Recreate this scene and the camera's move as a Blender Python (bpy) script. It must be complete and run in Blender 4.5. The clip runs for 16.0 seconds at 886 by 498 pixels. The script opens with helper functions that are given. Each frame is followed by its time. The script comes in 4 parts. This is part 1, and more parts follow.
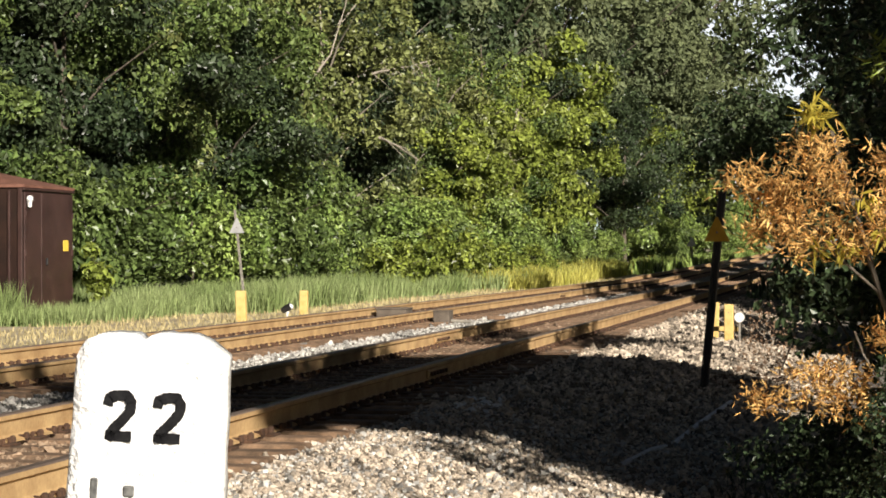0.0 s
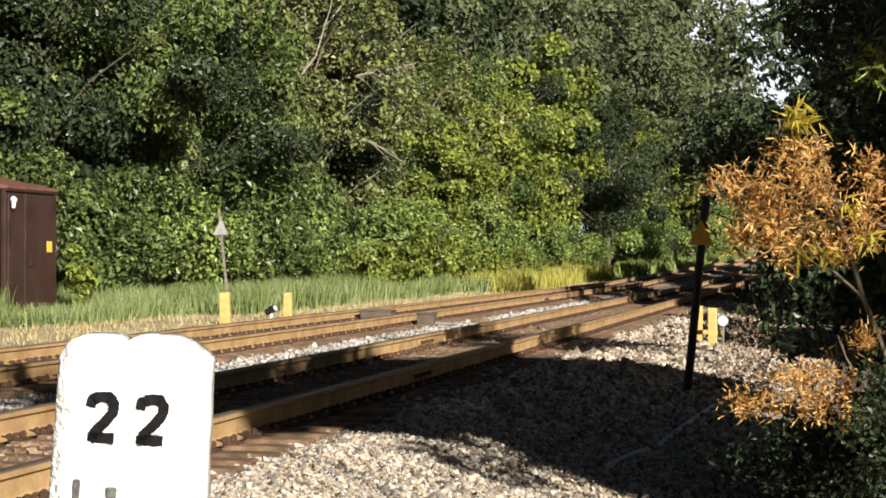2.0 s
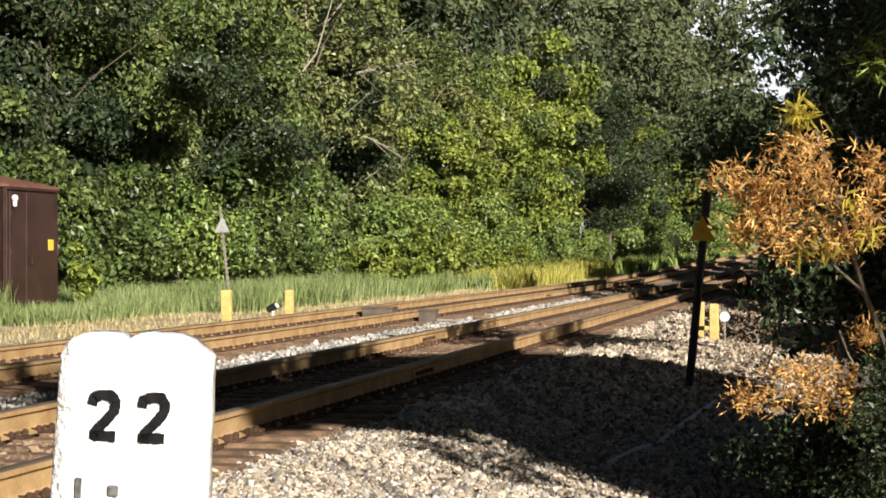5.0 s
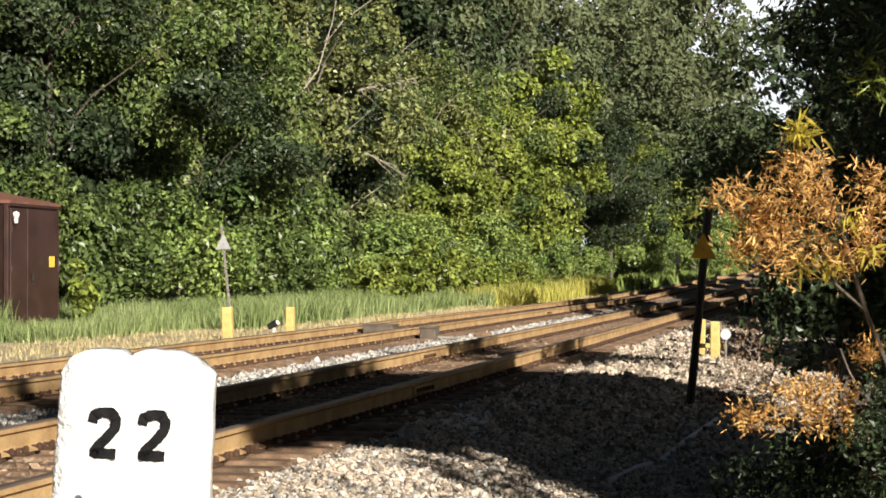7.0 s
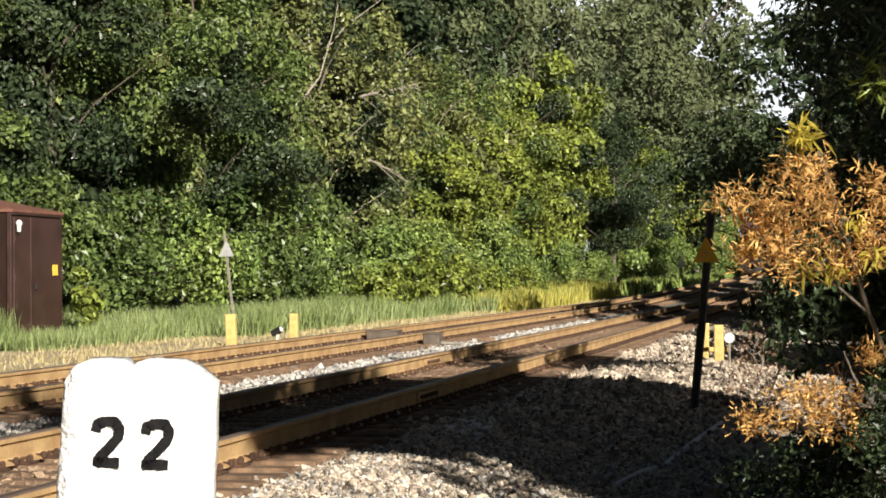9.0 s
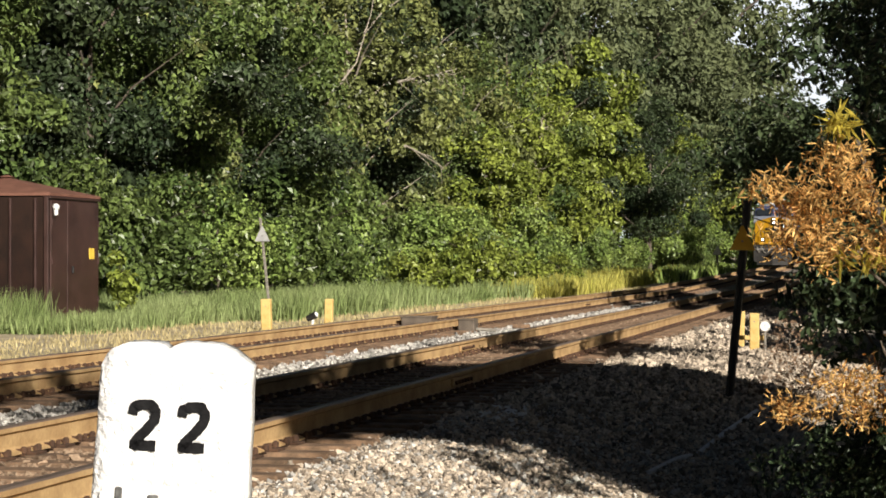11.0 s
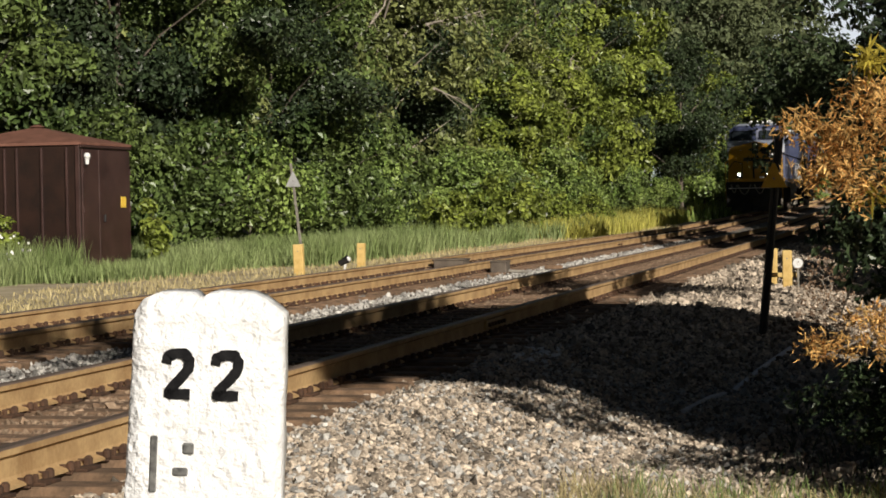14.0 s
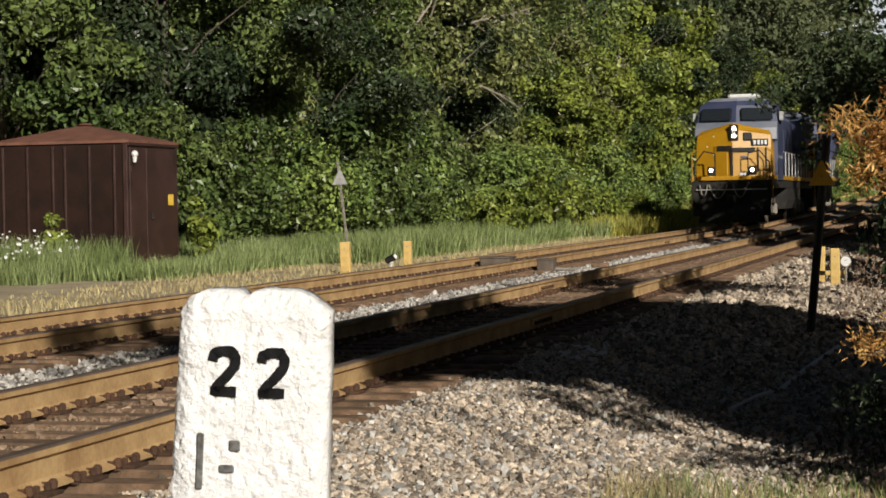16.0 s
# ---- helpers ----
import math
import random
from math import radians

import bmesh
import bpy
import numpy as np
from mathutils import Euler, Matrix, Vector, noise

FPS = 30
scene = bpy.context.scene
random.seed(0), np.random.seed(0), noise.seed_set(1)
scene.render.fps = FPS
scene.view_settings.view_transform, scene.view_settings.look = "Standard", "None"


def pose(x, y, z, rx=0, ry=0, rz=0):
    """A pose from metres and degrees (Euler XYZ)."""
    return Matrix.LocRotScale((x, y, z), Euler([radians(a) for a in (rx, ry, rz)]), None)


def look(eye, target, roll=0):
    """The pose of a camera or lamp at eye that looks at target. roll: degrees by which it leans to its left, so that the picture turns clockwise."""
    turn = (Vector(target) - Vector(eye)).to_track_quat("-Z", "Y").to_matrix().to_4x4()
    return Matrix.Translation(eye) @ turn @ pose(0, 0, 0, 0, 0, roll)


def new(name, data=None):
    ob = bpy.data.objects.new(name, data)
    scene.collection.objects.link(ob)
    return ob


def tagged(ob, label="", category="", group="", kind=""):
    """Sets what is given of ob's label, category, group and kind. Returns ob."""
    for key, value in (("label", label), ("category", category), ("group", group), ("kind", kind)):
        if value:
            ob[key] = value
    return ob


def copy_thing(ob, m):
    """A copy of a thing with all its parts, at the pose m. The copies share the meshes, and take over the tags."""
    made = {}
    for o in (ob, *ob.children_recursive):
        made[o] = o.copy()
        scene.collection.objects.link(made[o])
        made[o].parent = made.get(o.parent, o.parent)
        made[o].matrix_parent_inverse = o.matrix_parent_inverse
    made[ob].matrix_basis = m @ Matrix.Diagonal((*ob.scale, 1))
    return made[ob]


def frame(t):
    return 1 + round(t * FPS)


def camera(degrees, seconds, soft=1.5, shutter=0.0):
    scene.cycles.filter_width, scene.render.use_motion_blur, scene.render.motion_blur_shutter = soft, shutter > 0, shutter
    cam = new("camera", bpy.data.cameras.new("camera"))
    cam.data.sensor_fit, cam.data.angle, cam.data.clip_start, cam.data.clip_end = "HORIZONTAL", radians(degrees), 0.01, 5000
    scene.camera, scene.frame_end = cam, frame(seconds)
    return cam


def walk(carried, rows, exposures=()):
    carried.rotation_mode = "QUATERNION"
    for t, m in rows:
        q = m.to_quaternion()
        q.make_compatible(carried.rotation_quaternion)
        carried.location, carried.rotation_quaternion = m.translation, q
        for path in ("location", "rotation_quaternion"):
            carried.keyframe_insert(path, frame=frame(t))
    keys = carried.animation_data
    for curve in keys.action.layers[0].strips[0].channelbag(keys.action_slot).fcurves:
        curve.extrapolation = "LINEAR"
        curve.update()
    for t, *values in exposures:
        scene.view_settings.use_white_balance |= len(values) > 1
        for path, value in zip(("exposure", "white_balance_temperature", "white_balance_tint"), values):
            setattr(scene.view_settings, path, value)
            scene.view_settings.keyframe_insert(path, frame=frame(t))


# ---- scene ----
# The camera: held by hand, standing, swaying a little and turning. Track runs along +y, tie tops at z = 0.
cam = camera(23.6, 16.0, 1.7)
EYE = 1.268
AIM = [  # seconds, yaw, pitch, roll, sway sideways and up
    (0, 11.118, 0.099, 0.068, -0.0033, -0.0027),
    (0.5, 10.890, 0.110, 0.186, -0.0015, -0.0031),
    (1, 10.819, 0.108, 0.153, -0.0028, -0.0028),
    (1.5, 10.754, 0.152, 0.011, -0.0017, -0.0030),
    (2, 10.690, 0.167, -0.146, -0.0025, -0.0025),
    (2.5, 10.688, 0.149, -0.072, -0.0022, -0.0035),
    (3, 10.615, 0.075, -0.044, -0.0007, -0.0036),
    (3.5, 10.640, 0.023, 0.014, -0.0013, -0.0022),
    (4, 10.680, 0.034, 0.107, -0.0017, -0.0022),
    (6.5, 10.815, 0.382, -0.055, 0.0001, -0.0018),
    (7, 10.758, 0.545, -0.012, -0.0006, -0.0009),
    (7.5, 10.869, 0.688, 0.200, 0.0007, 0.0001),
    (8, 10.914, 0.899, 0.197, 0.0018, -0.0001),
    (8.5, 10.822, 0.786, 0.410, 0.0017, 0.0007),
    (9, 10.847, 0.692, 0.401, 0.0016, 0.0015),
    (9.2, 11.003, 0.639, 0.565, 0.0003, 0.0003),
    (11.3, 11.844, 0.186, -0.013, -0.0010, 0.0001),
    (11.5, 11.589, -0.080, -0.133, 0.0002, 0.0000),
    (12, 11.826, -0.230, 0.331, 0.0009, -0.0007),
    (12.5, 11.844, -1.556, 0.389, -0.0000, 0.0001),
    (13, 12.707, -1.217, -0.009, -0.0003, 0.0005),
    (13.5, 12.717, -0.942, 0.959, 0.0030, 0.0049),
    (14, 12.646, -1.227, 0.998, 0.0015, 0.0045),
    (14.5, 13.033, -1.343, 0.485, 0.0008, 0.0037),
    (15, 13.517, -1.502, 0.678, 0.0022, 0.0038),
    (15.5, 13.846, -1.665, 0.634, 0.0015, 0.0039),
    (16, 13.905, -1.265, 0.986, 0.0032, 0.0050),
]
walk(cam, [(t, pose(dx, 0, EYE + dz, 90 + pitch, roll, yaw)) for t, yaw, pitch, roll, dx, dz in AIM],
     [(0, 0.66), (4.2, 0.68), (8.0, 0.76), (9.2, 0.74), (11.3, 0.50), (12.5, 0.38), (13.5, 0.14), (16, -0.10)])

# ---- light ----
SUN_DIR = Vector((-0.60, 0.80, -0.44)).normalized()
world = bpy.data.worlds.new("sky")
scene.world = world
world.use_nodes = True
wn = world.node_tree
sky = wn.nodes.new("ShaderNodeTexSky")
sky.sky_type, sky.sun_disc = "NISHITA", False
sky.dust_density, sky.air_density = 1.0, 1.0
sky.sun_elevation = math.asin(-SUN_DIR.z)
sky.sun_rotation = math.atan2(-SUN_DIR.x, -SUN_DIR.y)
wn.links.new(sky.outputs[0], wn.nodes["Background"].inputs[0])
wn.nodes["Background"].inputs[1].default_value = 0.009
sun = new("sun", bpy.data.lights.new("sun", "SUN"))
sun.data.energy, sun.data.angle, sun.data.color = 5.0, radians(0.6), (1.0, 0.925, 0.82)
sun.matrix_world = look((10, -15, 12), Vector((10, -15, 12)) + SUN_DIR)


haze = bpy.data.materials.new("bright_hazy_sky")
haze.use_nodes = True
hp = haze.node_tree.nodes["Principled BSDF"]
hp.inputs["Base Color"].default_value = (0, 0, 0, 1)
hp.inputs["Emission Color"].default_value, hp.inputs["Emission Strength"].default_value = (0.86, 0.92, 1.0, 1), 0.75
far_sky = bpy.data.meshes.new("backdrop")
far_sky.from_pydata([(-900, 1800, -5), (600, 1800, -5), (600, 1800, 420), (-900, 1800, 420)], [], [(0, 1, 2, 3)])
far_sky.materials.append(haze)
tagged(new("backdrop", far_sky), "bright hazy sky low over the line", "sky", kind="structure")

# ---- materials ----
def mat(name, a, b, scale=8.0, rough=0.7, metal=0.0, bump=0.2, fine=60.0, island=0.0, each=0.0, trans=0.0, spec=0.5, mid=0.5):
    """Two colours mixed by noise at two scales, with relief; island / each: variation of brightness by piece."""
    m = bpy.data.materials.new(name)
    m.use_nodes = True
    nt = m.node_tree
    p = nt.nodes["Principled BSDF"]
    co = nt.nodes.new("ShaderNodeTexCoord")
    n1, n2 = nt.nodes.new("ShaderNodeTexNoise"), nt.nodes.new("ShaderNodeTexNoise")
    n1.inputs["Scale"].default_value, n2.inputs["Scale"].default_value = scale, fine
    n1.inputs["Detail"].default_value, n2.inputs["Detail"].default_value = 5, 3
    for n in (n1, n2):
        nt.links.new(co.outputs["Object"], n.inputs["Vector"])
    add = nt.nodes.new("ShaderNodeMath")
    add.operation = "MULTIPLY_ADD"
    add.inputs[1].default_value = 0.45
    nt.links.new(n2.outputs[0], add.inputs[0])
    nt.links.new(n1.outputs[0], add.inputs[2])
    ramp = nt.nodes.new("ShaderNodeMapRange")
    ramp.inputs[1].default_value, ramp.inputs[2].default_value = mid + 0.02, mid + 0.42
    nt.links.new(add.outputs[0], ramp.inputs[0])
    mix = nt.nodes.new("ShaderNodeMix")
    mix.data_type = "RGBA"
    mix.inputs[6].default_value, mix.inputs[7].default_value = (*a, 1), (*b, 1)
    nt.links.new(ramp.outputs[0], mix.inputs[0])
    colour = mix.outputs[2]
    if island or each:
        rnd = nt.nodes.new("ShaderNodeNewGeometry" if island else "ShaderNodeObjectInfo")
        val = nt.nodes.new("ShaderNodeMapRange")
        amount = island or each
        val.inputs[3].default_value, val.inputs[4].default_value = 1 - amount, 1 + amount
        nt.links.new(rnd.outputs["Random Per Island" if island else "Random"], val.inputs[0])
        hsv = nt.nodes.new("ShaderNodeHueSaturation")
        nt.links.new(val.outputs[0], hsv.inputs["Value"])
        nt.links.new(colour, hsv.inputs["Color"])
        colour = hsv.outputs[0]
    nt.links.new(colour, p.inputs["Base Color"])
    p.inputs["Roughness"].default_value, p.inputs["Metallic"].default_value = rough, metal
    p.inputs["Specular IOR Level"].default_value = spec
    if bump:
        bp = nt.nodes.new("ShaderNodeBump")
        bp.inputs["Strength"].default_value, bp.inputs["Distance"].default_value = bump, 0.02
        nt.links.new(add.outputs[0], bp.inputs["Height"])
        nt.links.new(bp.outputs[0], p.inputs["Normal"])
    if trans:
        t = nt.nodes.new("ShaderNodeBsdfTranslucent")
        nt.links.new(colour, t.inputs[0])
        ms = nt.nodes.new("ShaderNodeMixShader")
        ms.inputs[0].default_value = trans
        nt.links.new(p.outputs[0], ms.inputs[1])
        nt.links.new(t.outputs[0], ms.inputs[2])
        nt.links.new(ms.outputs[0], nt.nodes["Material Output"].inputs[0])
    return m


def glow(name, colour, strength):
    m = bpy.data.materials.new(name)
    m.use_nodes = True
    p = m.node_tree.nodes["Principled BSDF"]
    p.inputs["Base Color"].default_value = (*colour, 1)
    p.inputs["Emission Color"].default_value, p.inputs["Emission Strength"].default_value = (*colour, 1), strength
    return m


def glass(name):
    m = bpy.data.materials.new(name)
    m.use_nodes = True
    p = m.node_tree.nodes["Principled BSDF"]
    p.inputs["Base Color"].default_value, p.inputs["Roughness"].default_value = (0.02, 0.025, 0.03, 1), 0.06
    return m


M_GRAVEL = mat("ballast_dust", (0.09, 0.075, 0.06), (0.22, 0.19, 0.16), 3.0, 0.95, bump=0.8, fine=22)
M_STONE = mat("ballast_stone", (0.19, 0.15, 0.11), (0.58, 0.49, 0.385), 30.0, 0.9, bump=0.3, fine=200, island=0.75)
M_STONE_PALE = mat("pale_ballast_stone", (0.27, 0.255, 0.23), (0.55, 0.53, 0.49), 30.0, 0.9, bump=0.2, fine=200, island=0.6)
M_STONE_RUST = mat("rust_stained_stone", (0.16, 0.10, 0.06), (0.34, 0.25, 0.17), 30.0, 0.9, bump=0.2, fine=200, island=0.45)
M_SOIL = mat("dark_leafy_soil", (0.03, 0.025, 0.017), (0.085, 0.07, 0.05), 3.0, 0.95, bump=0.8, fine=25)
M_DIRT = mat("dry_ground", (0.30, 0.245, 0.15), (0.52, 0.44, 0.30), 0.8, 0.95, bump=0.5, fine=9)
M_TIE = mat("creosoted_wood", (0.10, 0.065, 0.04), (0.24, 0.15, 0.09), 9.0, 0.9, bump=0.5, fine=70, each=0.3)
M_RAIL = mat("rusted_rail", (0.33, 0.20, 0.088), (0.54, 0.37, 0.18), 3.0, 0.75, bump=0.12, fine=40)
M_HEAD = mat("polished_rail", (0.13, 0.095, 0.075), (0.24, 0.18, 0.145), 2.0, 0.5, metal=0.35, bump=0.03, fine=60)
M_RUST = mat("rusted_fastening", (0.035, 0.018, 0.011), (0.10, 0.05, 0.026), 12.0, 0.85, bump=0.3, fine=80, each=0.3)
M_POST = mat("white_painted_concrete", (0.76, 0.765, 0.77), (0.89, 0.895, 0.90), 14.0, 0.8, bump=1.0, fine=75)
M_INK = mat("black_paint", (0.004, 0.004, 0.005), (0.016, 0.016, 0.017), 40.0, 0.9, bump=0.2, spec=0.15)
M_INK_WORN = mat("worn_dark_paint", (0.05, 0.05, 0.05), (0.20, 0.20, 0.19), 40.0, 0.8, bump=0.2)
# same brown steel twice: wall darkened as shaded side, doors and ribs lighter as lit
M_SHED_SHADE = mat("brown_steel_shaded", (0.011, 0.0042, 0.0026), (0.026, 0.010, 0.006), 2.5, 0.5, bump=0.12, fine=25)
M_SHED_LIT = mat("brown_steel_lit", (0.032, 0.014, 0.012), (0.062, 0.030, 0.025), 2.0, 0.5, bump=0.12, fine=18)
M_SHEDROOF = mat("rusty_brown_roof", (0.13, 0.055, 0.036), (0.21, 0.095, 0.066), 3.0, 0.75, bump=0.15, fine=25)
M_YELLOWWOOD = mat("weathered_yellow_paint", (0.55, 0.36, 0.11), (0.72, 0.52, 0.20), 8.0, 0.8, bump=0.3, fine=60)
M_SIGNYELLOW = mat("yellow_sign_paint", (0.50, 0.27, 0.015), (0.62, 0.36, 0.03), 6.0, 0.6, bump=0.05)
M_NOTICE = mat("bright_yellow_enamel", (0.85, 0.55, 0.06), (0.92, 0.64, 0.10), 9.0, 0.5, bump=0.03)
M_WHITE = mat("white_enamel", (0.70, 0.70, 0.68), (0.82, 0.82, 0.80), 10.0, 0.5, bump=0.05)
M_BLACK = mat("black_painted_steel", (0.008, 0.008, 0.009), (0.025, 0.023, 0.022), 9.0, 0.6, bump=0.1)
M_GREY = mat("weathered_grey_steel", (0.16, 0.15, 0.13), (0.30, 0.27, 0.22), 10.0, 0.8, bump=0.2)
M_BARK = mat("bark", (0.06, 0.048, 0.036), (0.16, 0.13, 0.10), 6.0, 0.95, bump=0.8, fine=30)
M_DEADWOOD = mat("bare_grey_wood", (0.26, 0.22, 0.18), (0.42, 0.37, 0.30), 6.0, 0.95, bump=0.4, fine=40)
LEAF = dict(rough=0.38, bump=0, island=0.75, trans=0.12, spec=0.32)
M_LEAF = mat("broad_green_leaf", (0.058, 0.096, 0.028), (0.135, 0.175, 0.05), 0.35, **LEAF)
M_LEAF_SHRUB = mat("fresh_green_leaf", (0.115, 0.178, 0.044), (0.23, 0.29, 0.076), 0.5, **LEAF)
# deep green with the shade of wood pockets and right-hand bushes put into it
M_LEAF_DARK = mat("deep_green_leaf_shade_added", (0.021, 0.037, 0.018), (0.058, 0.079, 0.034), 0.35, **LEAF)
M_LEAF_LIME = mat("yellow_green_leaf", (0.125, 0.165, 0.028), (0.21, 0.245, 0.048), 0.5, **LEAF)
M_LEAF_OLIVE = mat("olive_leaf", (0.105, 0.13, 0.044), (0.20, 0.215, 0.074), 0.4, **LEAF)
# haze of distance is mixed into this flat grey-green leaf colour
M_LEAF_FAR = mat("hazy_grey_green_leaf", (0.088, 0.112, 0.056), (0.142, 0.165, 0.078), 0.2, rough=0.6, bump=0, island=0.35, trans=0.15, spec=0.2)
M_LEAF_ORANGE = mat("dried_orange_leaf", (0.30, 0.125, 0.03), (0.86, 0.58, 0.22), 9.0, rough=0.7, bump=0, island=0.65, trans=0.25, spec=0.2)
M_LEAF_YELLOW = mat("yellow_sumac_leaf", (0.4, 0.33, 0.05), (0.56, 0.46, 0.08), 3.0, rough=0.6, bump=0, island=0.3, trans=0.35, spec=0.2)
M_GRASS = mat("green_grass", (0.17, 0.235, 0.075), (0.34, 0.40, 0.18), 0.5, rough=0.7, bump=0, island=0.5, trans=0.3, spec=0.2)
M_STRAW = mat("dry_grass", (0.42, 0.35, 0.18), (0.58, 0.49, 0.27), 0.7, rough=0.8, bump=0, island=0.4, trans=0.25, spec=0.2)
M_WEED = mat("yellow_weed", (0.34, 0.34, 0.065), (0.56, 0.51, 0.13), 0.7, rough=0.7, bump=0, island=0.4, trans=0.3, spec=0.2)
M_LOCOYELLOW = mat("yellow_locomotive_paint", (0.40, 0.20, 0.006), (0.48, 0.25, 0.010), 1.5, 0.45, bump=0.02)
M_LOCOBLUE = mat("dark_blue_locomotive_paint", (0.035, 0.045, 0.095), (0.06, 0.07, 0.13), 1.2, 0.45, bump=0.02)
M_LOCOGREY = mat("grey_locomotive_paint", (0.17, 0.19, 0.24), (0.25, 0.27, 0.32), 1.2, 0.5, bump=0.02)
# black steel, deepened to carry the shadow around pilot and plow
M_LOCODARK = mat("black_steel_shadow_deepened", (0.006, 0.0055, 0.005), (0.022, 0.019, 0.016), 4.0, 0.75, bump=0.2)
M_DUST = mat("dusty_brown_steel", (0.075, 0.058, 0.045), (0.16, 0.13, 0.10), 4.0, 0.85, bump=0.2)
M_SILVER = mat("bare_galvanised_metal", (0.45, 0.45, 0.45), (0.6, 0.6, 0.6), 9.0, 0.45, metal=0.4, bump=0.05)
M_GLASS = glass("dark_cab_glass")
M_HEADLAMP = glow("lit_headlamp", (1.0, 0.93, 0.80), 9.0)


# ---- mesh helpers ----
def box(bm, c, s, bevel=0.0, rot=None):
    m = Matrix.Translation(c) @ (rot or Matrix()) @ Matrix.Diagonal((*s, 1))
    r = bmesh.ops.create_cube(bm, size=1, matrix=m)
    if bevel:
        edges = {e for v in r["verts"] for e in v.link_edges}
        bmesh.ops.bevel(bm, geom=list(edges), offset=bevel, segments=1, affect="EDGES")
    return bm


def rod(bm, a, b, r0, r1=None, n=8):
    a, b = Vector(a), Vector(b)
    d = b - a
    m = Matrix.Translation((a + b) / 2) @ d.to_track_quat("Z", "Y").to_matrix().to_4x4()
    bmesh.ops.create_cone(bm, cap_ends=True, segments=n, radius1=r0, radius2=r0 if r1 is None else r1, depth=d.length, matrix=m)
    return bm


def tube(bm, pts, r, n=6):
    for a, b in zip(pts, pts[1:]):
        rod(bm, a, b, r, r, n)
    return bm


def prism(bm, pts, axis, lo, hi):
    """Extrudes a 2D outline along an axis: axis x takes (y, z), y takes (x, z), z takes (x, y)."""
    def at(p, k):
        return {"x": (k, p[0], p[1]), "y": (p[0], k, p[1]), "z": (p[0], p[1], k)}[axis]
    a = [bm.verts.new(at(p, lo)) for p in pts]
    b = [bm.verts.new(at(p, hi)) for p in pts]
    n = len(pts)
    for i in range(n):
        bm.faces.new((a[i], a[(i + 1) % n], b[(i + 1) % n], b[i]))
    bm.faces.new(a[::-1])
    bm.faces.new(b)
    bmesh.ops.recalc_face_normals(bm, faces=bm.faces)
    return bm


def mesh_of(name, bm, material):
    me = bpy.data.meshes.new(name)
    bm.to_mesh(me)
    bm.free()
    me.materials.append(material)
    return me


def part(name, bm, material, parent=None, label=""):
    me = bm if isinstance(bm, bpy.types.Mesh) else mesh_of(name, bm, material)
    ob = new(name, me)
    if parent:
        ob.parent = parent
    return tagged(ob, label)


def empty(name, at=(0, 0, 0), rz=0.0):
    ob = new(name)
    ob.matrix_world = pose(*at, 0, 0, rz)
    ob.empty_display_size = 0.2
    return ob


def B():
    return bmesh.new()


def soup(name, verts, faces, material, smooth=False):
    me = bpy.data.meshes.new(name)
    me.from_pydata(np.asarray(verts).reshape(-1, 3).tolist(), [], [tuple(f) for f in np.asarray(faces).tolist()])
    me.materials.append(material)
    return me


rng = np.random.default_rng(7)

# ---- ground ----
NEAR_X, FAR_X = -4.875, -8.70  # centre lines of the two tracks
RAIL_TOP = 0.19


def grade(y):
    return 0.0073 * max(0.0, y - 85.0)


def lift(x, y):
    """Height of the ground: two ballast beds, a shoulder falling to the path, a low berm, flat verge beyond."""
    g = grade(y)
    if x > -3.3:
        k = min(1.0, (x + 3.3) / 2.0)
        z = -0.06 - 0.28 * (k * k * (3 - 2 * k))
        berm = math.exp(-((x + 1.7) / 1.0) ** 2) * max(0.0, min(1.0, (y - 18.0) / 6.0)) * max(0.0, min(1.0, (36.0 - y) / 4.0))
        z += 0.20 * berm
    elif x > -10.6:
        mid = abs(x - (NEAR_X + FAR_X) / 2)
        z = -0.06 - 0.06 * max(0.0, 1 - mid / 0.6)
    else:
        z = -0.06 - 0.07 * min(1.0, (-10.6 - x) / 1.5)
    if x > -3.3 or x < -10.6:
        z += (0.05 if y < 20 else 0.025) * noise.noise((x * 0.6, y * 0.6, 0.0)) + 0.02 * noise.noise((x * 2.2, y * 2.2, 3.0))
    return z + g


def ground_mesh():
    xs = [-900, -300, -120, -60, -40, -30, -26, -23] + list(np.arange(-21, -12, 0.8)) + list(np.arange(-12, 2.01, 0.3)) + [3, 4, 6, 9, 14, 25, 60, 200, 900]
    ys = [-300, -60, -15, -4] + list(np.arange(0, 40, 0.35)) + list(np.arange(40, 110, 1.2)) + list(np.arange(112, 260, 6)) + [300, 450, 900, 2500]
    verts = [(x, y, lift(x, y)) for y in ys for x in xs]
    n = len(xs)
    faces, kinds = [], []
    for j in range(len(ys) - 1):
        for i in range(n - 1):
            faces.append((j * n + i, j * n + i + 1, (j + 1) * n + i + 1, (j + 1) * n + i))
            cx = (xs[i] + xs[i + 1]) / 2
            cy = (ys[j] + ys[j + 1]) / 2
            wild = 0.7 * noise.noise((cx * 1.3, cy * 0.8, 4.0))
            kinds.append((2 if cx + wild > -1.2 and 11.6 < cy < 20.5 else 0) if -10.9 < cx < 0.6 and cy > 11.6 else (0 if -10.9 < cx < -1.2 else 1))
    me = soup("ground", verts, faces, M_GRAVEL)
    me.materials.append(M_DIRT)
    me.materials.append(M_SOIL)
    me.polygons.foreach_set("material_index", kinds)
    me.polygons.foreach_set("use_smooth", [True] * len(faces))
    return me


tagged(new("ground", ground_mesh()), "ballast beds with a gravel shoulder and dry grassy verge", "ground", kind="structure")

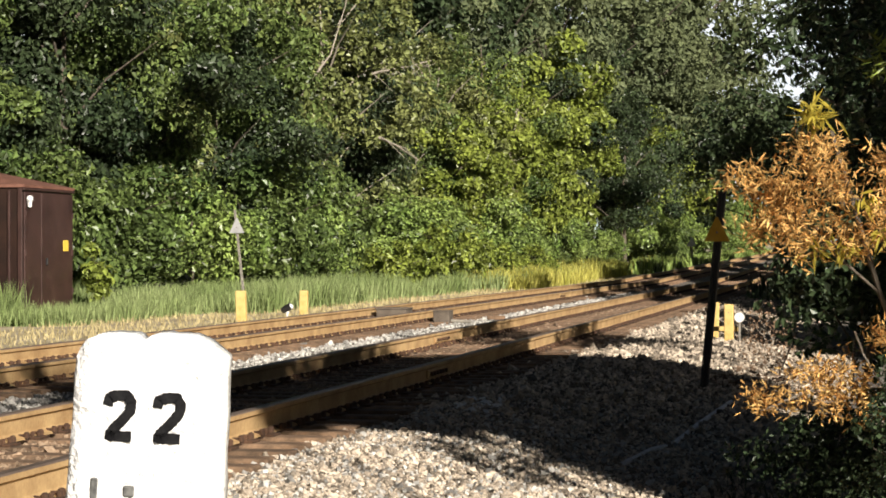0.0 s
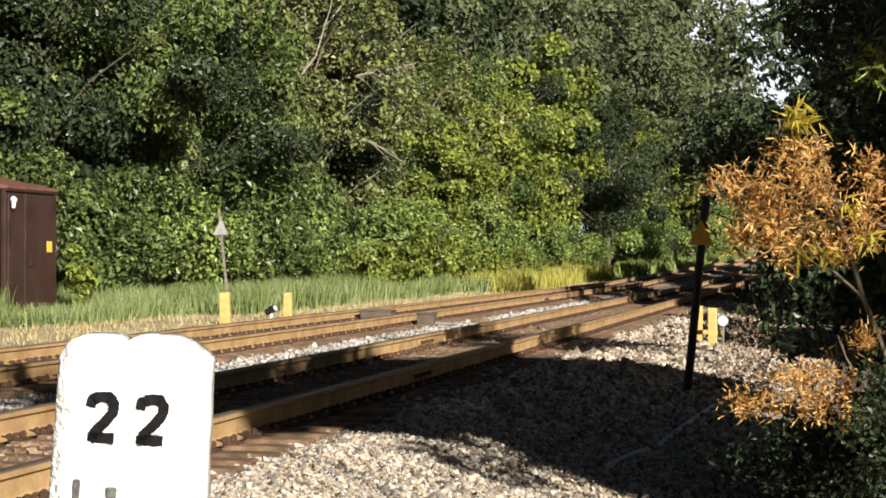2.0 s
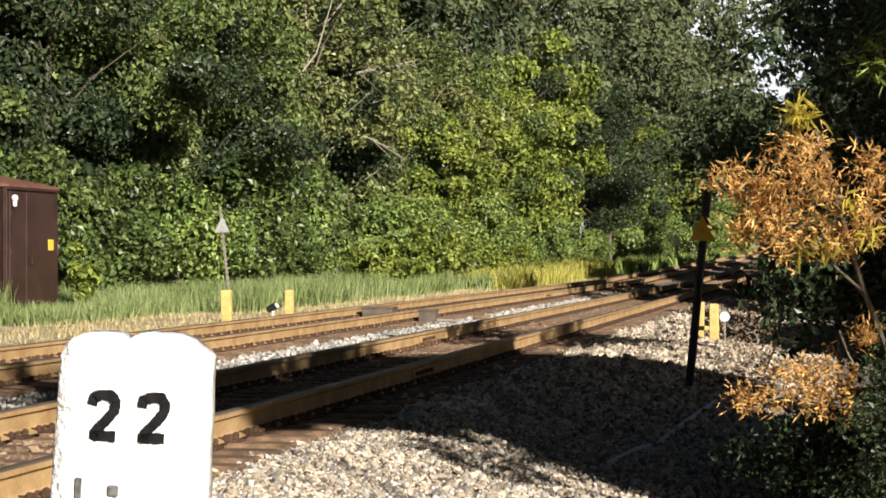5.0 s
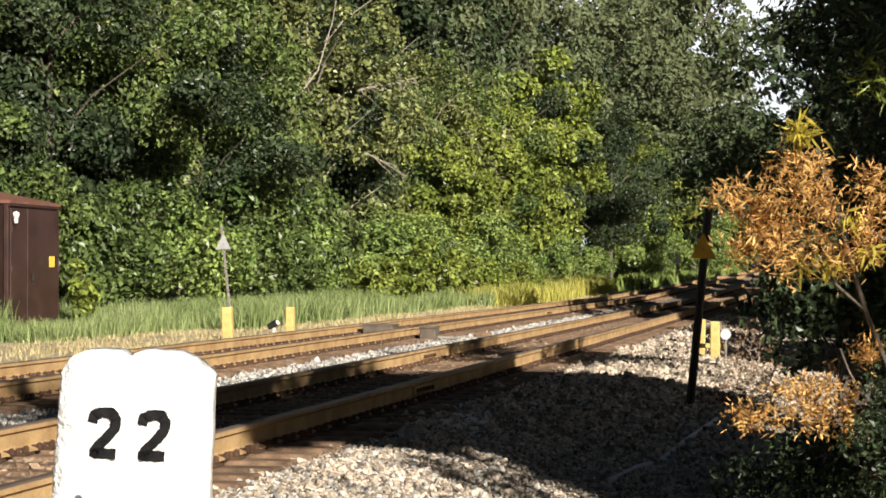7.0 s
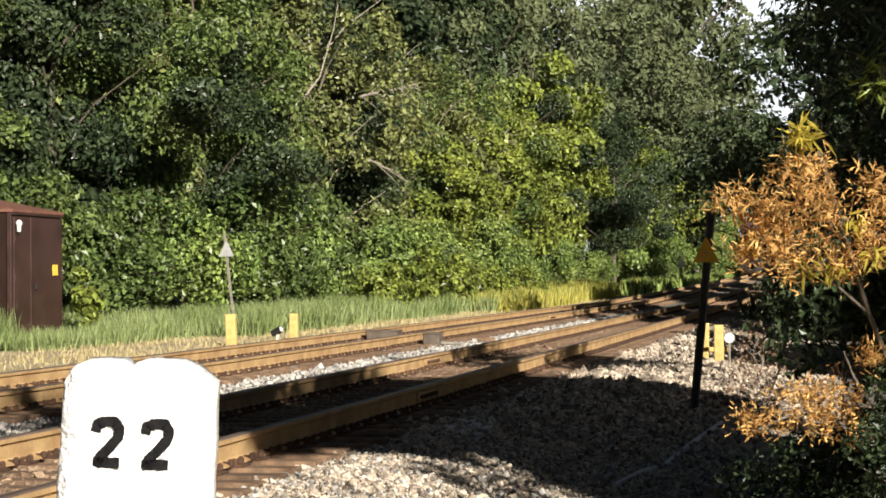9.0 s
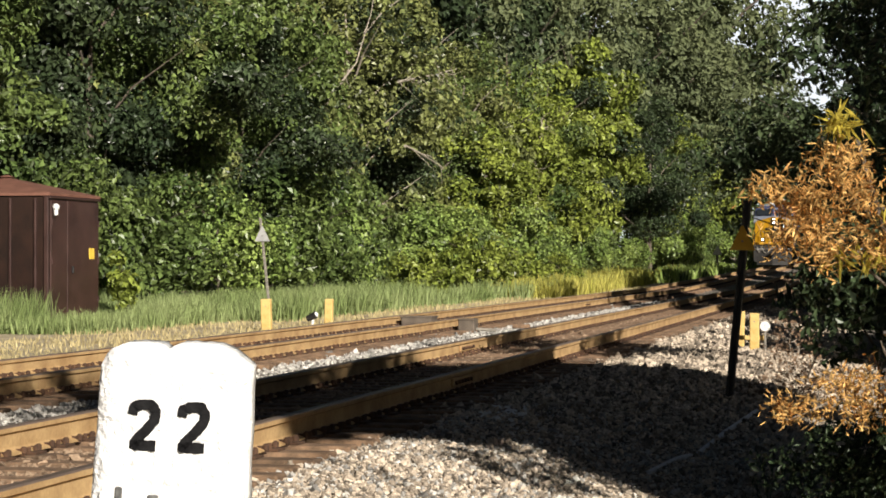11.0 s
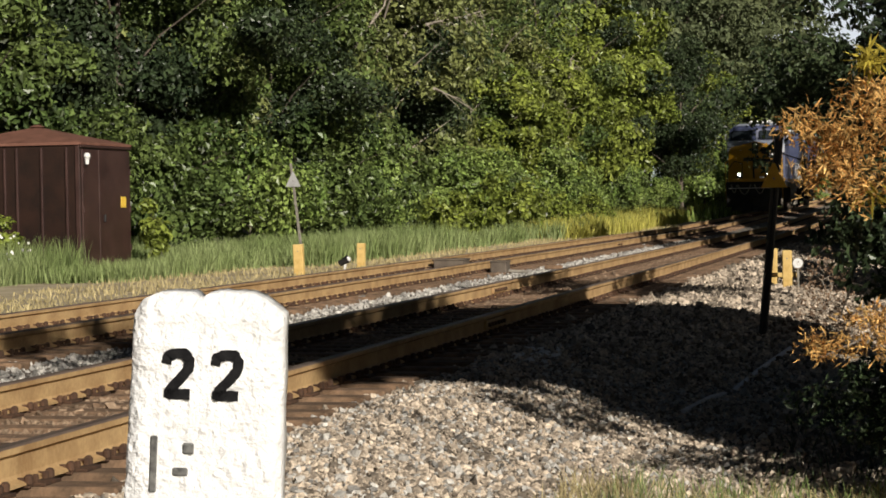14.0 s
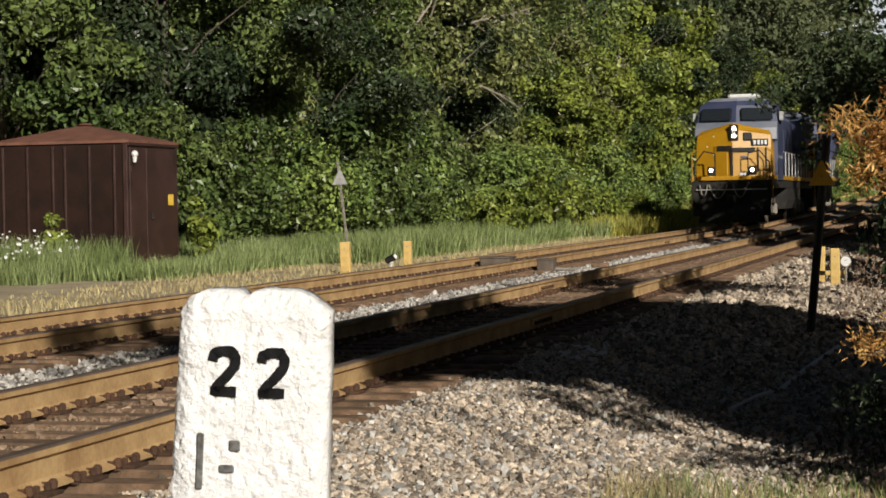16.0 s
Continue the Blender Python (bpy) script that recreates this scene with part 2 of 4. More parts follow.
# loose stones
ICO = B()
bmesh.ops.create_icosphere(ICO, subdivisions=1, radius=1)
STONE_V = np.array([v.co[:] for v in ICO.verts])
STONE_F = np.array([[v.index for v in f.verts] for f in ICO.faces])
CUBE_V = np.array([(a, b, c) for a in (-1, 1) for b in (-1, 1) for c in (-1, 1)], float) * 0.75
ROUGH_V = CUBE_V * 0.95
CUBE_F = np.array([(0, 1, 3, 2), (4, 6, 7, 5), (0, 4, 5, 1), (2, 3, 7, 6), (0, 2, 6, 4), (1, 5, 7, 3)])


def turns(n):
    q = rng.normal(size=(n, 4))
    q /= np.linalg.norm(q, axis=1)[:, None]
    w, x, y, z = q.T
    return np.stack([1 - 2 * (y * y + z * z), 2 * (x * y - z * w), 2 * (x * z + y * w), 2 * (x * y + z * w), 1 - 2 * (x * x + z * z),
                     2 * (y * z - x * w), 2 * (x * z - y * w), 2 * (y * z + x * w), 1 - 2 * (x * x + y * y)], -1).reshape(n, 3, 3)


def stones(name, n, x0, x1, y0, y1, size, label, base_v, base_f, material=None, up=0.0):
    x, y = rng.uniform(x0, x1, n), y0 + (y1 - y0) * rng.uniform(0, 1, n) ** 1.3
    z = np.array([lift(a, b) + up for a, b in zip(x, y)])
    s = size * rng.lognormal(0, 0.35, n)
    shape = base_v[None] * rng.uniform(0.55, 1.35, (n, len(base_v), 1)) * np.array([1, 0.82, 0.6])
    v = np.einsum("nij,nkj->nki", turns(n), shape) * s[:, None, None] + np.stack([x, y, z + 0.25 * s], -1)[:, None]
    f = base_f[None] + (np.arange(n) * len(base_v))[:, None, None]
    me = soup(name, v, f.reshape(-1, base_f.shape[1]), material or M_STONE)
    return tagged(new(name, me), label, "gravel", kind="stuff")


stones("ballast_fines", 20000, -3.8, -1.25, 8.8, 18, 0.0145, "small tan crushed stone filling the shoulder", ROUGH_V, CUBE_F)
stones("ballast_shoulder", 20000, -3.8, -1.25, 8.8, 18, 0.018, "grey and tan crushed stone on the ballast shoulder", STONE_V, STONE_F)
stones("pale_chips", 5000, -3.7, -1.0, 8.8, 19, 0.015, "small pale stone chips among the ballast", ROUGH_V, CUBE_F, M_STONE_PALE, 0.012)
stones("scattered_stones", 7500, -1.9, 0.2, 11.3, 20.5, 0.019, "loose stones strewn on dark soil", ROUGH_V, CUBE_F)
stones("ballast_bank", 17000, -3.8, -0.1, 17.5, 36, 0.026, "tan crushed stone on the sunlit bank", ROUGH_V, CUBE_F)
stones("ballast_far_shoulder", 4000, -3.6, -0.5, 36, 62, 0.034, "grey crushed stone beyond the marker post", ROUGH_V, CUBE_F)
stones("ballast_between_tracks", 28000, -7.9, -5.7, 12, 70, 0.019, "pale grey crushed stone between the tracks", ROUGH_V, CUBE_F, M_STONE_PALE)
stones("ballast_in_track", 20000, -5.5, -4.2, 8, 50, 0.019, "rust-stained crushed stone between the ties", ROUGH_V, CUBE_F, M_STONE_RUST, 0.022)
stones("ballast_in_far_track", 12000, -9.4, -8.0, 17, 70, 0.022, "rust-stained crushed stone in the far track", ROUGH_V, CUBE_F, M_STONE_RUST, 0.022)


# ---- tracks ----
PROFILE = [(-0.070, 0.0), (0.070, 0.0), (0.070, 0.012), (0.022, 0.028), (0.010, 0.045), (0.010, 0.135), (0.036, 0.150),
           (0.037, 0.180), (0.030, 0.19), (-0.030, 0.19), (-0.037, 0.180), (-0.036, 0.150), (-0.010, 0.135), (-0.010, 0.045), (-0.022, 0.028), (-0.070, 0.012)]


def rail_mesh(x, y0, y1):
    ys = [y0, 85.0, y1]
    n = len(PROFILE)
    verts = [(x + px, y, pz + grade(y)) for y in ys for px, pz in PROFILE]
    faces = [(j * n + i, j * n + (i + 1) % n, (j + 1) * n + (i + 1) % n, (j + 1) * n + i) for j in range(len(ys) - 1) for i in range(n)]
    me = bpy.data.meshes.new("rail")
    me.from_pydata(verts, [], faces)
    me.materials.append(M_RAIL)
    me.materials.append(M_HEAD)
    me.polygons.foreach_set("material_index", [1 if i in (7, 8, 9) else 0 for j in range(len(ys) - 1) for i in range(n)])
    return me


PITCH = 0.495
TIE_BM = box(B(), (0, 0, -0.088), (2.59, 0.22, 0.17), 0.012)
TIE_ME = mesh_of("tie", TIE_BM, M_TIE)
ANCHOR_BM = B()
box(ANCHOR_BM, (0, 0, 0.014), (0.17, 0.028, 0.05), 0.006)
box(ANCHOR_BM, (0.074, 0, 0.028), (0.04, 0.045, 0.055), 0.012)
box(ANCHOR_BM, (-0.074, 0, 0.028), (0.04, 0.045, 0.055), 0.012)
ANCHOR_ME = mesh_of("rail_anchor", ANCHOR_BM, M_RUST)
PLATE_BM = B()
box(PLATE_BM, (0, 0, 0.006), (0.30, 0.19, 0.018), 0.003)
for sx in (-0.095, 0.095):
    for sy in (-0.06, 0.06):
        box(PLATE_BM, (sx * 0.9, sy, 0.03), (0.03, 0.025, 0.04), 0.006)
PLATE_ME = mesh_of("tie_plate", PLATE_BM, M_RUST)


def merged(name, me, poses, material, parent, label):
    v0 = np.array([v.co[:] for v in me.vertices])
    f0 = [list(p.vertices) for p in me.polygons]
    verts, faces = [], []
    for k, (x, y, z) in enumerate(poses):
        verts.append(v0 + (x, y, z))
        faces += [[i + k * len(v0) for i in f] for f in f0]
    m2 = bpy.data.meshes.new(name)
    m2.from_pydata(np.concatenate(verts).tolist(), [], faces)
    m2.materials.append(material)
    ob = new(name, m2)
    ob.parent = parent
    return tagged(ob, label, kind="stuff")


def track(centre, start, picked, label):
    t = empty("railway_track", (centre, 0, 0))
    tagged(t, label, "railway track", "parallel tracks", "structure")
    for side in (-0.7525, 0.7525):
        part("rail", rail_mesh(side, 3.0, 420.0), M_RAIL, t, "brown rusted rail with worn running surface")
    ties = [start + i * PITCH for i in range(int((210 - start) / PITCH))]
    rnd = random.Random(int(-centre * 10))
    spots = [(rnd.uniform(-0.05, 0.05), y + rnd.uniform(-0.03, 0.03), grade(y) + rnd.uniform(-0.008, 0.0)) for y in ties]
    for x, y, z in spots[:picked]:
        o = part("tie", TIE_ME, M_TIE, t)
        o.matrix_basis = pose(x, y, z, 0, 0, rnd.uniform(-1, 1))
    merged("distant_ties", TIE_ME, spots[picked:], M_TIE, t, "weathered dark wooden ties")
    anchors, plates = [], []
    for x, y, z in spots[:240]:
        for side in (-0.7525, 0.7525):
            plates.append((side, y, z))
            for dy in (-0.125, 0.125):
                anchors.append((side, y + dy + rnd.uniform(-0.02, 0.02), z))
    for a in anchors[:150]:
        o = part("rail_anchor", ANCHOR_ME, M_RUST, t)
        o.matrix_basis = pose(*a)
    merged("distant_rail_anchors", ANCHOR_ME, anchors[150:], M_RUST, t, "rusted rail anchors clipped to the rail foot")
    for a in plates[:100]:
        o = part("tie_plate", PLATE_ME, M_RUST, t)
        o.matrix_basis = pose(*a)
    merged("distant_tie_plates", PLATE_ME, plates[100:], M_RUST, t, "rusted tie plates with spikes")
    return t


track_near = track(NEAR_X, 6.3, 150, "rusty railway track on wooden ties, partly in tree shade")
track_far = track(FAR_X, 14.2, 150, "rusty railway track on wooden ties beside the grass")


def joint_bar(parent, side, y):
    bm = box(B(), (side + 0.022, y, 0.09), (0.03, 0.9, 0.085), 0.008)
    j = part("joint_bar", bm, M_RAIL, parent, "bolted joint bar on the rail web")
    for k in range(6):
        b = rod(B(), (side + 0.03, y - 0.36 + k * 0.145, 0.09), (side + 0.065, y - 0.36 + k * 0.145, 0.09), 0.02, n=6)
        part("bolt", b, M_RUST, j)


joint_bar(track_near, 0.7525, 20.5)
joint_bar(track_near, -0.7525, 28.4)
joint_bar(track_far, 0.7525, 57.0)


# ---- milepost ----
def milepost():
    post = empty("milepost", (-1.352, 3.95, -0.37), 14.0)
    post.matrix_world = pose(-1.437, 3.95, -0.372, 0, 3.3, 14.0)
    tagged(post, "white-painted concrete milepost with black numerals, chipped rounded top", "milepost")
    w, d, h = 0.148, 0.10, 1.485
    cols, rows_ = 56, 170
    bm = B()

    def outline(u):  # height of the top across the face
        a = abs(u)
        if u > 0:
            round_ = -0.042 * max(0.0, (a - 0.50) / 0.50) ** 1.6
        else:
            round_ = -0.004 - 0.024 * max(0.0, (a - 0.58) / 0.42) ** 1.6 - 0.022 * max(0.0, (a - 0.88) / 0.12) ** 2
        notch = -0.011 * math.exp(-((u + 0.14) / 0.07) ** 2)
        return round_ + notch + 0.0018 * noise.noise((u * 9, 4.0, 1.0))
    grid = {}
    for side, yy in ((0, -d), (1, d)):
        for i in range(cols + 1):
            u = -1 + 2 * i / cols
            for j in range(rows_ + 1):
                v = j / rows_
                z = v * (h + outline(u)) if v > 0.4 else v * h * (1 + outline(u) / h * (v / 0.4) ** 3)
                taper = 1.0 - 0.07 * (z - 1.25) / 0.6
                edge = 0.018 * max(0.0, (abs(u) - 0.78) / 0.22) ** 2 + 0.02 * max(0.0, (z - h + 0.05) / 0.05) ** 2
                pit = noise.noise((u * 15 + z * 30, z * 62 - u * 5, side * 7.0))
                rough = 0.0030 * noise.noise((u * 8, z * 45, side * 7.0)) + 0.0025 * noise.noise((u * 3, z * 12, 2 + side)) + (0.017 * max(0.0, pit - 0.20) if side == 0 else 0)
                wob = 0.003 * noise.noise((z * 14, side, 5.0)) * max(0.0, (abs(u) - 0.8) / 0.2)
                grid[side, i, j] = bm.verts.new((u * w * taper + wob, yy + (edge if side == 0 else -edge) + rough, z))
    for i in range(cols):
        for j in range(rows_):
            bm.faces.new((grid[0, i, j], grid[0, i + 1, j], grid[0, i + 1, j + 1], grid[0, i, j + 1]))
            bm.faces.new((grid[1, i, j], grid[1, i, j + 1], grid[1, i + 1, j + 1], grid[1, i + 1, j]))
    for j in range(rows_):
        bm.faces.new((grid[0, 0, j], grid[0, 0, j + 1], grid[1, 0, j + 1], grid[1, 0, j]))
        bm.faces.new((grid[0, cols, j], grid[1, cols, j], grid[1, cols, j + 1], grid[0, cols, j + 1]))
    for i in range(cols):
        bm.faces.new((grid[0, i, rows_], grid[0, i + 1, rows_], grid[1, i + 1, rows_], grid[1, i, rows_]))
    for f in bm.faces:
        f.smooth = True
    part("post_body", bm, M_POST, post, "rough white-painted concrete")
    # numerals: brushed by hand, a flat top stroke, a slanting down stroke and a flat foot
    stroke = [(-0.027, 0.072), (-0.024, 0.088), (-0.006, 0.094), (0.014, 0.094), (0.025, 0.082), (0.024, 0.064), (0.006, 0.042), (-0.014, 0.022), (-0.022, 0.010), (-0.004, 0.010), (0.028, 0.010)]
    for dx, lean, seed in ((-0.055, 0.0, 3.0), (0.038, 0.02, 8.0)):
        bm = B()
        pts = []
        for (xa, za), (xb, zb) in zip(stroke, stroke[1:]):
            pts += [(xa + (xb - xa) * k / 6, za + (zb - za) * k / 6) for k in range(6)]
        pts.append(stroke[-1])
        edge = []
        for k, (x, z) in enumerate(pts):
            xa, za = pts[max(0, k - 1)]
            xb, zb = pts[min(len(pts) - 1, k + 1)]
            n = Vector((-(zb - za), xb - xa)).normalized()
            wide = 0.0112 + 0.0026 * noise.noise((k * 0.45, seed, 0.0)) + 0.0012 * noise.noise((k * 1.7, seed, 4.0))
            jag = 0.0016 * noise.noise((k * 0.9, seed, 9.0))
            edge.append([bm.verts.new((x + n.x * q + jag + lean * z, y, z + n.y * q)) for q, y in ((wide, -0.004), (-wide, -0.004), (-wide, 0.006), (wide, 0.006))])
        for a, b in zip(edge, edge[1:]):
            for k in range(4):
                bm.faces.new((a[k], a[(k + 1) % 4], b[(k + 1) % 4], b[k]))
        bm.faces.new(edge[0][::-1])
        bm.faces.new(edge[-1])
        bmesh.ops.recalc_face_normals(bm, faces=bm.faces)
        o = part("numeral", bm, M_INK, post, "black hand-painted figure 2")
        o.matrix_basis = pose(dx, -d + 0.001, 1.277) @ Matrix.Diagonal((0.86, 1, 0.93, 1))
    # worn remains of figures below
    for x, z, sx, sz in ((-0.096, 1.15, 0.014, 0.11), (-0.030, 1.182, 0.022, 0.022), (-0.044, 1.137, 0.030, 0.016)):
        part("worn_mark", box(B(), (x, -d - 0.001, z), (sx, 0.006, sz), 0.0028), M_INK_WORN, post, "worn grey remains of a figure")
    return post


milepost()


# ---- relay hut ----
def hut():
    x0, y0, w, d, h = -17.38, 42.3, 3.15, 2.85, 2.80  # near track-side corner, width, depth, eaves height
    t = empty("relay_hut", (x0 - w / 2, y0 + d / 2, -0.14))
    tagged(t, "brown steel signal hut with a hipped roof in tall grass", "hut")
    part("wall", box(B(), (0, 0, h / 2), (w, d, h), 0.02), M_SHED_SHADE, t, "brown steel panels, darkened as the shaded side")
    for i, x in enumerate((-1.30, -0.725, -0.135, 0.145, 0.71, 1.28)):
        part("rib", box(B(), (x, -d / 2 - 0.025, h / 2), (0.05, 0.06, h - 0.1), 0.010), M_SHED_LIT, t, "folded seam rib")
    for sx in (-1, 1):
        part("corner_post", box(B(), (sx * (w / 2 - 0.05), -d / 2 - 0.02, h / 2), (0.10, 0.05, h - 0.02), 0.012), M_SHED_LIT, t)
    bm = B()
    o = 0.05
    ring = [bm.verts.new((sx * (w / 2 + o), sy * (d / 2 + o), h)) for sx, sy in ((-1, -1), (1, -1), (1, 1), (-1, 1))]
    ring2 = [bm.verts.new((v.co.x, v.co.y, h + 0.06)) for v in ring]
    top = [bm.verts.new((sx * 0.12, sy * 0.12, h + 0.43)) for sx, sy in ((-1, -1), (1, -1), (1, 1), (-1, 1))]
    for a, b in ((ring, ring2), (ring2, top)):
        for i in range(4):
            bm.faces.new((a[i], a[(i + 1) % 4], b[(i + 1) % 4], b[i]))
    bm.faces.new(ring[::-1])
    bm.faces.new(top)
    roof = part("roof", bm, M_SHEDROOF, t, "rusty brown hipped steel roof")
    v = B()
    rod(v, (0, 0, h + 0.38), (0, 0, h + 0.45), 0.15, 0.15, 12)
    rod(v, (0, 0, h + 0.45), (0, 0, h + 0.50), 0.20, 0.06, 12)
    part("vent_cap", v, M_SHEDROOF, roof)
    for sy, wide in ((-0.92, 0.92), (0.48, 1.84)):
        door = part("door", box(B(), (w / 2 + 0.015, sy, h / 2 - 0.02), (0.04, wide, h - 0.14), 0.012), M_SHED_LIT, t, "brown steel door facing the track, lightened as the lit side")
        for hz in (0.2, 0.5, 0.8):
            part("hinge", box(B(), (w / 2 + 0.045, sy + math.copysign(wide / 2 - 0.04, sy), h * hz), (0.03, 0.05, 0.14), 0.006), M_SHED_LIT, door)
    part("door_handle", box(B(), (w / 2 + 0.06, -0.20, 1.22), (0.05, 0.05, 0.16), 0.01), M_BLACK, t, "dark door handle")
    part("drip_edge", box(B(), (w / 2 + 0.03, 0, h - 0.035), (0.05, d + 0.1, 0.05), 0.01), M_SHED_LIT, t)
    part("notice_plate", box(B(), (w / 2 + 0.045, 0.95, 1.57), (0.012, 0.30, 0.24), 0.003), M_NOTICE, t, "small yellow notice plate")
    lamp = B()
    bmesh.ops.create_uvsphere(lamp, u_segments=10, v_segments=6, radius=0.075, matrix=Matrix.Translation((w / 2 + 0.1, -d / 2 + 0.16, h - 0.24)))
    rod(lamp, (w / 2 + 0.1, -d / 2 + 0.16, h - 0.30), (w / 2 + 0.1, -d / 2 + 0.16, h - 0.42), 0.05, 0.04, 8)
    part("insulator", lamp, M_WHITE, t, "white bulb-shaped fitting under the eave")


hut()


# ---- markers beside the tracks ----
def stake(x, y, h, lean, label, w=0.19):
    s = empty("marker_stake", (x, y, lift(x, y) - 0.05))
    tagged(s, label, "stake", "yellow marker stakes")
    b = box(B(), (0, 0, h / 2), (w, 0.14, h), 0.012, Matrix.Rotation(lean, 4, "Y"))
    part("board", b, M_YELLOWWOOD, s)
    part("nail", rod(B(), (0, -0.075, h * 0.8), (0, -0.06, h * 0.8), 0.012, n=6), M_GREY, s)
    return s


stake(-12.25, 41.2, 0.70, -0.03, "short weathered yellow wooden stake beside the grass", 0.20)
stake(-11.85, 44.6, 0.62, 0.02, "shorter weathered yellow wooden stake beside the grass", 0.17)
stake(-1.94, 32.2, 0.62, 0.0, "yellow wooden stake standing in crushed stone", 0.14)
stake(-2.24, 33.6, 0.66, 0.03, "yellow wooden stake beside a white lens", 0.12)


def dwarf_fitting(x, y, label, s=1.0):
    t = empty("track_fitting", (x, y, lift(x, y) - 0.03))
    tagged(t, label, "track fitting")
    part("stem", rod(B(), (0, 0, 0), (0, 0, 0.24 * s), 0.05 * s, 0.04 * s, 10), M_WHITE, t, "white stem")
    hood = B()
    rod(hood, (-0.16 * s, 0, 0.26 * s), (0.12 * s, -0.04 * s, 0.40 * s), 0.09 * s, 0.11 * s, 12)
    part("hood", hood, M_BLACK, t, "black hood")
    cap = B()
    bmesh.ops.create_uvsphere(cap, u_segments=12, v_segments=8, radius=0.085 * s, matrix=Matrix.Translation((0.10 * s, -0.05 * s, 0.38 * s)))
    part("white_cap", cap, M_WHITE, t, "white rounded cap")


dwarf_fitting(-11.75, 42.9, "small black and white ground fitting among dry grass", 0.72)


def lens_marker():
    t = empty("white_marker", (-1.80, 32.5, lift(-1.8, 32.5)))
    tagged(t, "round white marker lens on a thin stem beside a stake", "marker")
    part("stem", rod(B(), (0, 0, 0), (0, 0, 0.40), 0.02, 0.02, 8), M_GREY, t)
    part("lens", rod(B(), (0, 0.03, 0.40), (0, -0.03, 0.40), 0.075, 0.075, 16), M_WHITE, t, "white disc")
    part("rim", rod(B(), (0, 0.04, 0.40), (0, 0.01, 0.40), 0.085, 0.085, 16), M_GREY, t)
    part("cross_piece", box(B(), (-0.27, 0.1, 0.22), (0.5, 0.05, 0.07), 0.008), M_YELLOWWOOD, t, "yellow wooden cross piece")


lens_marker()


def triangle_post(x, y, z, foot, top, side, tri_z, paint, label, pole_label, r):
    """A leaning steel pole with a triangular plate pointing up."""
    t = empty("triangle_sign", (x, y, z))
    tagged(t, label, "sign")
    foot, top = Vector(foot), Vector(top)
    bm = B()
    for off in (-0.8 * r, 0.8 * r):
        rod(bm, foot + Vector((off, 0, -0.2)), top + Vector((off, 0, 0)), r * 0.93, r * 0.93, 6)
    part("pole", bm, M_BLACK if paint is M_SIGNYELLOW else M_GREY, t, pole_label)
    k = (tri_z - foot.z) / (top.z - foot.z)
    c = foot.lerp(top, k)
    plate = prism(B(), [(c.x - side / 2, tri_z), (c.x + side / 2, tri_z), (c.x + side * 0.04, tri_z + side * 0.95), (c.x - side * 0.04, tri_z + side * 0.95)], "y", c.y - r * 2.2, c.y - r * 2.2 + 0.008)
    part("plate", plate, paint, t, "triangular sign plate")
    part("bolt", rod(B(), (c.x, c.y - r * 2.2 - 0.012, tri_z + side * 0.35), (c.x, c.y, tri_z + side * 0.35), 0.012, n=8), M_GREY, t)


triangle_post(-1.63, 22.45, -0.12, (0, 0, 0), (0.21, 0, 2.02), 0.27, 1.50, M_SIGNYELLOW,
              "yellow triangular sign on a leaning black pole", "black steel pole", 0.026)
triangle_post(-14.45, 49.0, -0.1, (0, 0, 0), (-0.28, 0, 2.40), 0.38, 1.84, M_SILVER,
              "white triangular sign on a leaning thin post in the grass", "thin grey post", 0.02)
triangle_post(-12.0, 155.0, grade(155) - 0.1, (0, 0, 0), (0, 0, 1.9), 0.7, 1.3, M_WHITE,
              "white trackside sign far along the line", "thin grey post", 0.04)


def track_box(x, y, s, label):
    t = empty("track_box", (x, y, -0.05))
    tagged(t, label, "junction box")
    part("case", box(B(), (0, 0, s[2] / 2), s, 0.015), M_DUST, t)
    part("lid", box(B(), (0, 0, s[2]), (s[0] * 1.06, s[1] * 1.06, 0.03), 0.008), M_DUST, t)
    part("conduit", rod(B(), (s[0] / 2, 0, 0.06), (s[0] / 2 + 0.35, 0.1, 0.04), 0.03, n=8), M_GREY, t)


track_box(-7.55, 38.4, (0.30, 0.4, 0.24), "weathered grey box beside the rail")
track_box(-9.0, 40.8, (0.6, 0.6, 0.22), "dark rusty box between the rails")
part_block = empty("wooden_block", (-7.0, 41.0, -0.06))
tagged(part_block, "flat dark wooden block lying on the ballast", "block")
part("plank", box(B(), (0, 0, 0.05), (0.34, 0.16, 0.08), 0.012), M_TIE, part_block)


# ---- plants ----
def leaf_mesh(name, centres, outward, size, material, long=1.6, fold=0.25):
    """One four-cornered folded leaf at each place, facing roughly outward and up."""
    n = len(centres)
    nrm = outward * 0.85 + rng.normal(size=(n, 3)) * 0.7 + (0, 0, 0.35)
    nrm /= np.linalg.norm(nrm, axis=1)[:, None]
    a = np.cross(nrm, rng.normal(size=(n, 3)))
    a /= np.linalg.norm(a, axis=1)[:, None]
    b = np.cross(nrm, a)
    s = (size * np.clip(rng.lognormal(0, 0.25, n), 0.5, 1.5))[:, None]
    a, b = a * s * long / 2, b * s / 2
    v = np.stack([centres - a, centres + b + nrm * s * fold, centres + a, centres - b + nrm * s * fold], 1)
    k = (np.arange(n) * 4)[:, None]
    f = np.concatenate([k + (0, 1, 2), k + (0, 2, 3)], 1).reshape(-1, 3)
    return soup(name, v, f, material)


